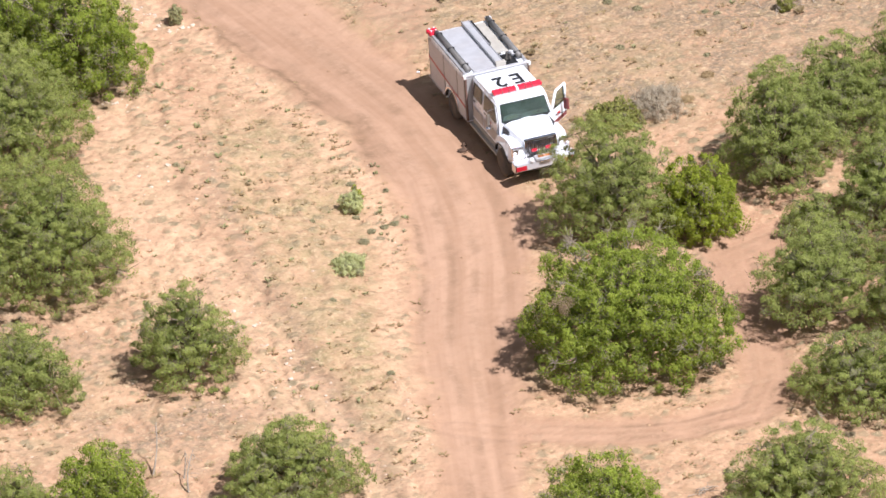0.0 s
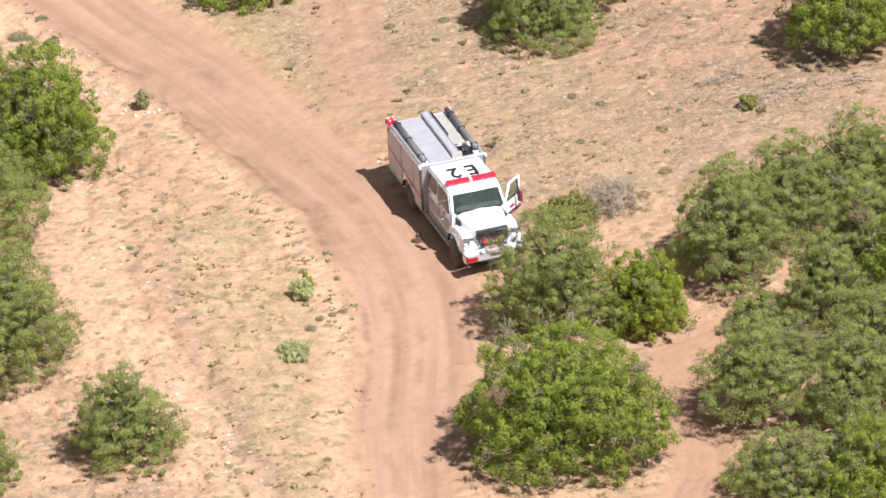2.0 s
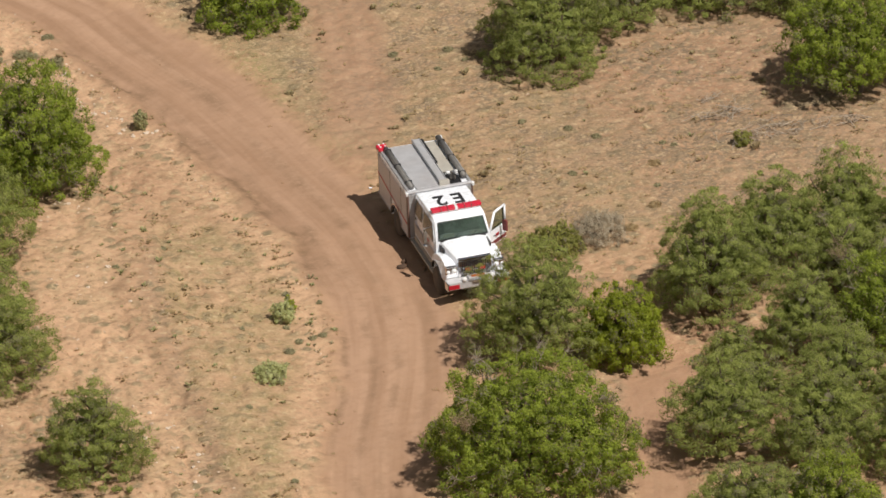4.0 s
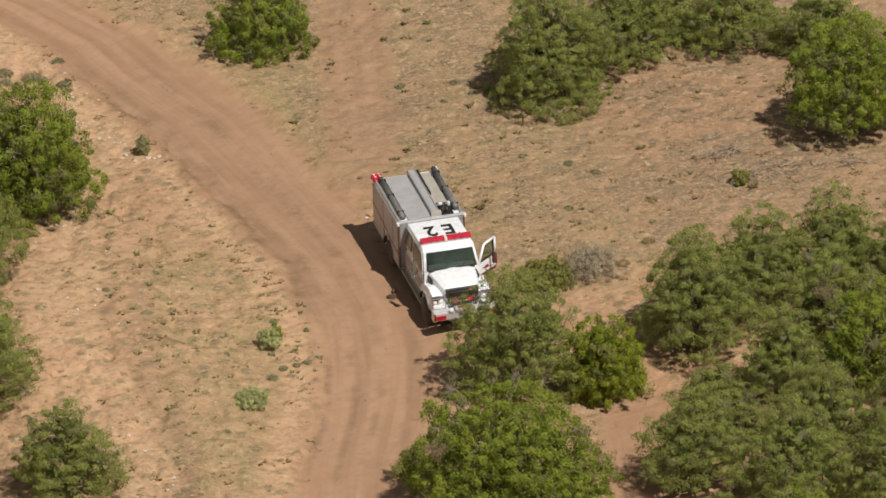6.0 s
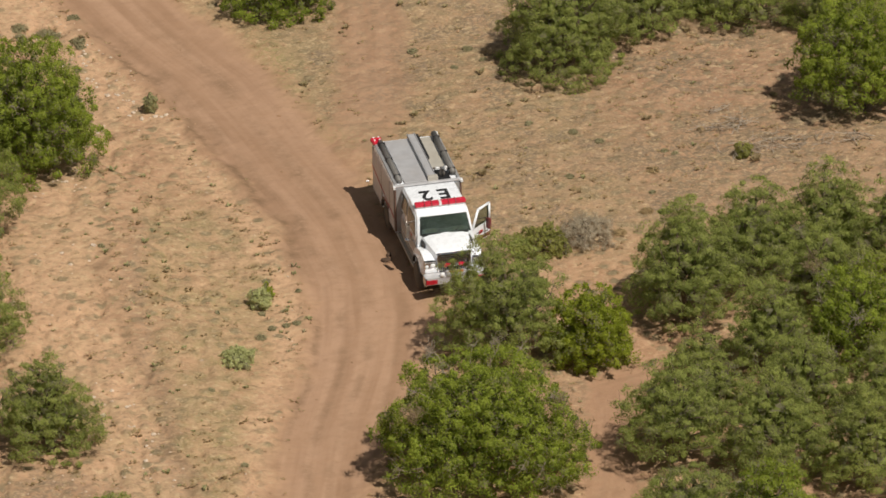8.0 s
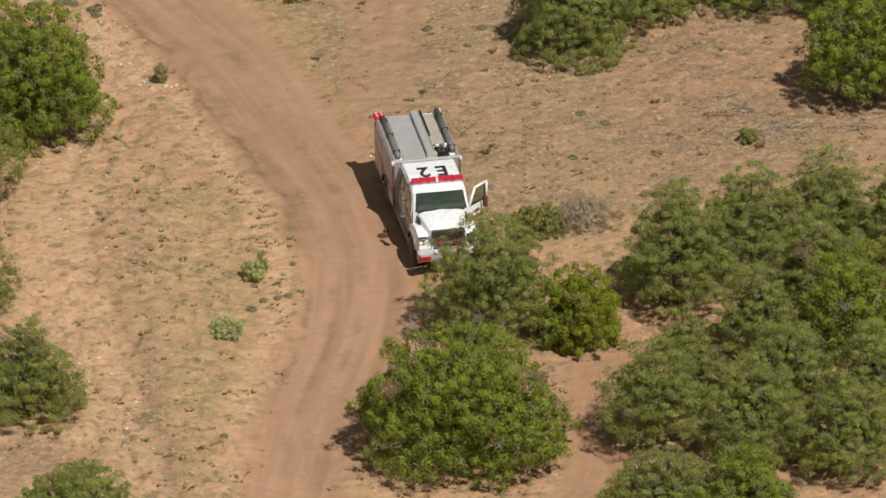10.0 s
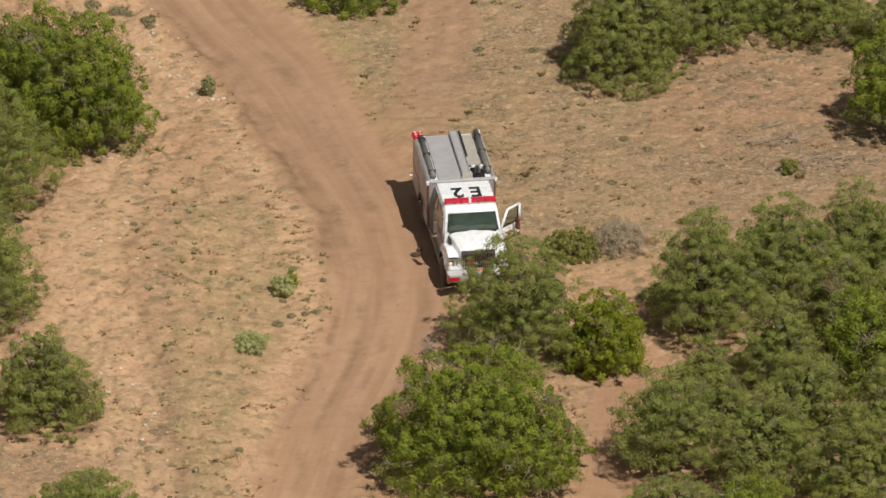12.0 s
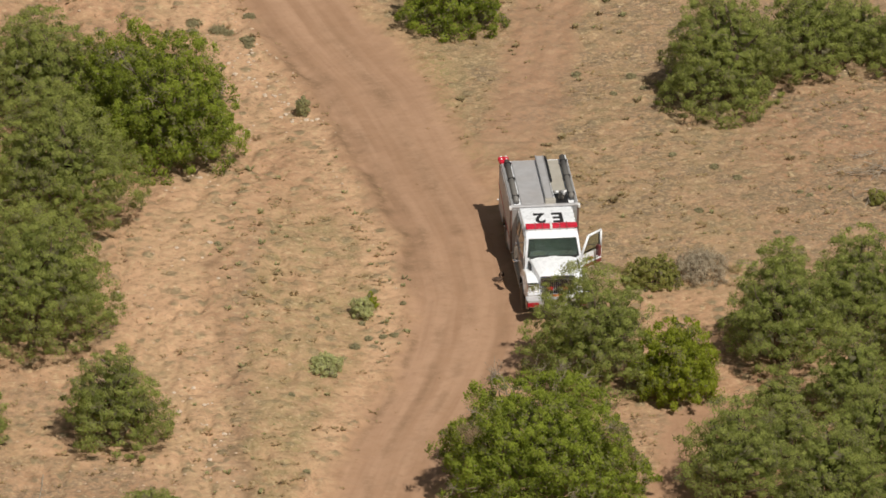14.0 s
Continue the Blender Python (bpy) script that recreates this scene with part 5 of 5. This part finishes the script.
def stone_weight(x, y):
    free, dl, dr = open_land(x, y)
    wash = np.exp(-((x - np.interp(y, WASH_Y, WASH_X)) / 1.1) ** 2)
    verge = np.exp(-((dl + 0.7) / 0.6) ** 2)
    return np.clip(free * (0.03 + 1.0 * wash + 0.75 * verge + 0.25 * step(-13, -15, x)), 0, 1)


gx, gy = scatter(rng, 13000, stone_weight)
tagged(new("gravel", pebble_mesh("gravel", gx, gy, 51, 0.02, 0.09, M_STONE)), "small pale stones scattered on the dirt bank", "gravel", kind="stuff")
gx, gy = scatter(rng, 9000, lambda x, y: open_land(x, y)[0] * 0.6 + 0.06)
tagged(new("dirt_clods", pebble_mesh("dirt_clods", gx, gy, 52, 0.025, 0.10, M_CLOD)), "small reddish dirt clods scattered over the clearing", "dirt clods", kind="stuff")


def stone(x, y, size, seed):
    rng = np.random.RandomState(seed)
    bm = bmesh.new()
    bmesh.ops.create_icosphere(bm, subdivisions=2, radius=size)
    for v in bm.verts:
        n = noise.noise(v.co / size * 1.3 + Vector((seed, 0, 0)))
        v.co *= 1 + 0.45 * n
        v.co.z *= 0.55
    me = bpy.data.meshes.new("stone")
    bm.to_mesh(me)
    bm.free()
    me.materials.append(M_ROCK)
    ob = tagged(new("stone", me), "pale angular stone lying on the dirt", "stone", "pale stones on the bank")
    ob.matrix_world = pose(x, y, floor_z(x, y) + size * 0.12, 0, 0, rng.rand() * 360)


# the stony edge under the juniper, and the wash
srng = np.random.RandomState(9)
k = 0
for cx, cy, spread, count in ((-9.0, 18.8, 0.6, 13), (-8.3, 17.2, 0.5, 15), (-8.3, 15.2, 0.6, 14), (-9.6, 12.4, 0.45, 10), (-11.4, 8.2, 0.6, 12), (-7.2, 13.4, 0.4, 9), (-13.3, -12.6, 0.6, 10), (-13.2, -9.6, 0.6, 6), (-13.0, -15.4, 0.6, 6), (-12.4, 1.0, 0.8, 5)):
    for _ in range(count):
        k += 1
        stone(cx + srng.normal() * spread, cy + srng.normal() * spread, 0.035 + 0.07 * srng.rand() ** 2, k)


def weed(x, y, r, h, seed, material, label, group="weed clumps"):
    """A single low leafy clump."""
    rng = np.random.RandomState(seed)
    n = int(60 + 500 * r)
    d = unit(rng.normal(size=(n, 3)))
    d[:, 2] = np.abs(d[:, 2])
    p = d * rng.rand(n, 1) ** 0.4 * np.array([r, r, h])
    q, pos, off = leaves(rng, p, d, 2, 0.03, 0.10)
    ob = new("weed_clump", sprays("weed_clump", q, {"tone": rng.rand(len(pos)), "pale_share": np.clip(pos[:, 2] / h * 0.8, 0, 1)}, material))
    ob.location = (x, y, floor_z(x, y))
    tagged(ob, label, "weed", group)


wr = np.random.RandomState(12)
for k, (x, y, r) in enumerate(((-10.6, 21.1, 0.22), (-10.2, 21.7, 0.24), (-9.7, 21.4, 0.28), (-9.1, 21.6, 0.20), (-9.0, 20.7, 0.22), (-8.4, 20.1, 0.26), (-8.9, 19.5, 0.18), (-6.4, -5.2, 0.25), (-5.9, -4.9, 0.22), (-7.1, -6.1, 0.28),
                               (-9.3, -14.9, 0.2), (-9.6, -9.0, 0.22), (-6.2, -1.4, 0.2), (-6.0, -4.0, 0.24), (-5.6, -2.6, 0.2), (-6.9, -4.6, 0.22), (3.9, 15.9, 0.25), (4.4, 15.2, 0.3), (4.9, 14.6, 0.22), (4.2, 14.2, 0.2), (5.6, 3.6, 0.2),
                               (6.3, 7.7, 0.2), (6.0, 8.4, 0.24), (7.4, 6.4, 0.2), (9.2, 5.6, 0.2), (10.4, 4.4, 0.22), (8.6, 2.0, 0.2), (-8.6, -3.6, 0.16), (-9.8, 3.4, 0.18), (-11.6, 2.2, 0.2))):
    weed(x + 0.3 * wr.normal(), y + 0.3 * wr.normal(), r * (0.5 + 0.4 * wr.rand() + 0.5 * (y > 19)), r * (0.35 + 0.35 * (y > 19)), 200 + k, M_SHOULDER, "low olive weed clump on the dirt")
for k, (x, y) in enumerate(((7.9, 0.4), (6.6, -1.0), (2.6, -0.6), (8.8, 3.4))):
    weed(x, y, 0.26, 0.12, 300 + k, M_DRY, "pale dry grass clump", "dry grass clumps")
make_tree("dead_bush", "grey leafless bush on dry grass", "bush", 5.4, -1.15, 1.0, 0.85, 76, M_GREY, spacing=0.22, per=44, leaf=0.24, slender=0.07, dense=0.3, stems=7, skirt=0.0, gap=0.35)


def branch_pile(x, y, label, count, length, seed):
    rng = np.random.RandomState(seed)
    pile = tagged(new("branch_pile"), label, "dead branches")
    pile.location = (x, y, floor_z(x, y))
    for _ in range(count):
        bm = bmesh.new()
        a, ln = rng.rand() * math.pi, length * (0.5 + 0.6 * rng.rand())
        c = np.array([rng.normal() * 0.03 * count, rng.normal() * 0.013 * count, 0.05 + 0.14 * rng.rand()])
        d = np.array([math.cos(a), math.sin(a) * 0.7, 0.20 * rng.normal()]) * ln / 2
        limb(bm, rng, c - d, c + d, 0.015, 0.006, 0.14)
        for _ in range(3):
            m = c + d * rng.uniform(-0.5, 0.7)
            limb(bm, rng, m, m + unit(d + rng.normal(size=3) * 0.4) * ln * 0.3, 0.009, 0.004, 0.3, 4)
        part("branch", bm, M_DEAD if rng.rand() < 0.65 else M_TWIG, pile, smooth=True)
    return pile


branch_pile(13.7, 4.3, "heap of grey dead branches on dry ground", 34, 1.2, 61)
branch_pile(12.3, 6.4, "few bleached dead sticks on dry ground", 18, 1.1, 62)
branch_pile(16.2, 4.0, "dead sticks under a juniper", 8, 1.4, 63)
branch_pile(12.3, 7.9, "fallen grey branch on reddish dirt", 5, 1.4, 64)
branch_pile(-3.0, -27.2, "grey dead sticks at the track edge", 7, 1.0, 65)
for x, y, tip in ((-19.5, -18.6, (0.55, 0.9, 1.5)), (-18.8, -20.2, (0.5, 0.7, 1.2)), (-18.6, -19.2, (0.2, 0.3, 0.9))):
    snag = tagged(new("dead_sapling"), "thin leaning dead sapling on bare dirt", "dead tree", "dead saplings")
    snag.location = (x, y, floor_z(x, y) - 0.03)
    bm = bmesh.new()
    limb(bm, srng, (0, 0, 0), tip, 0.04, 0.012, 0.1)
    part("stem", bm, M_TWIG, snag, smooth=True)
    for _ in range(6):
        bm = bmesh.new()
        m = np.array(tip) * srng.uniform(0.3, 0.95)
        limb(bm, srng, m, m + srng.normal(size=3) * 0.22, 0.012, 0.005, 0.2, 4)
        part("twig", bm, M_TWIG, snag, smooth=True)

# things left on the ground by the engine
bag = tagged(new("canvas_strap"), "dark brown crumpled strap on the dirt beside the engine", "strap")
bag.location = (-1.72, -0.80, floor_z(-1.72, -0.80))
for cx, cy, sx, sy, sz, seed in ((0.0, 0.0, 0.21, 0.12, 0.07, 1), (0.17, 0.30, 0.10, 0.09, 0.10, 2), (0.10, 0.14, 0.05, 0.12, 0.03, 3)):
    bm = bmesh.new()
    bmesh.ops.create_icosphere(bm, subdivisions=2, radius=1.0)
    for v in bm.verts:
        v.co *= 1 + 0.35 * noise.noise(v.co * 1.8 + Vector((seed * 3.1, 0, 0)))
        v.co = Vector((v.co.x * sx + cx, v.co.y * sy + cy, v.co.z * sz + sz * 0.6))
    part("fold", bm, plain("brown_canvas", (0.085, 0.050, 0.032), 0.9, vary=0.3), bag)
bm = bmesh.new()
bmesh.ops.create_grid(bm, x_segments=6, y_segments=4, size=0.5)
for v in bm.verts:
    v.co = Vector((v.co.x * 0.10, v.co.y * 0.07, 0.03 + 0.03 * noise.noise(v.co * 4)))
me = bpy.data.meshes.new("paper_scrap")
bm.to_mesh(me)
bm.free()
me.materials.append(M_WHITE)
scrap = tagged(new("paper_scrap", me), "crumpled white paper scrap behind the engine", "litter")
scrap.location = (-1.0, 5.5, floor_z(-1.0, 5.5))
scrap.modifiers.new("thickness", "SOLIDIFY").thickness = 0.01
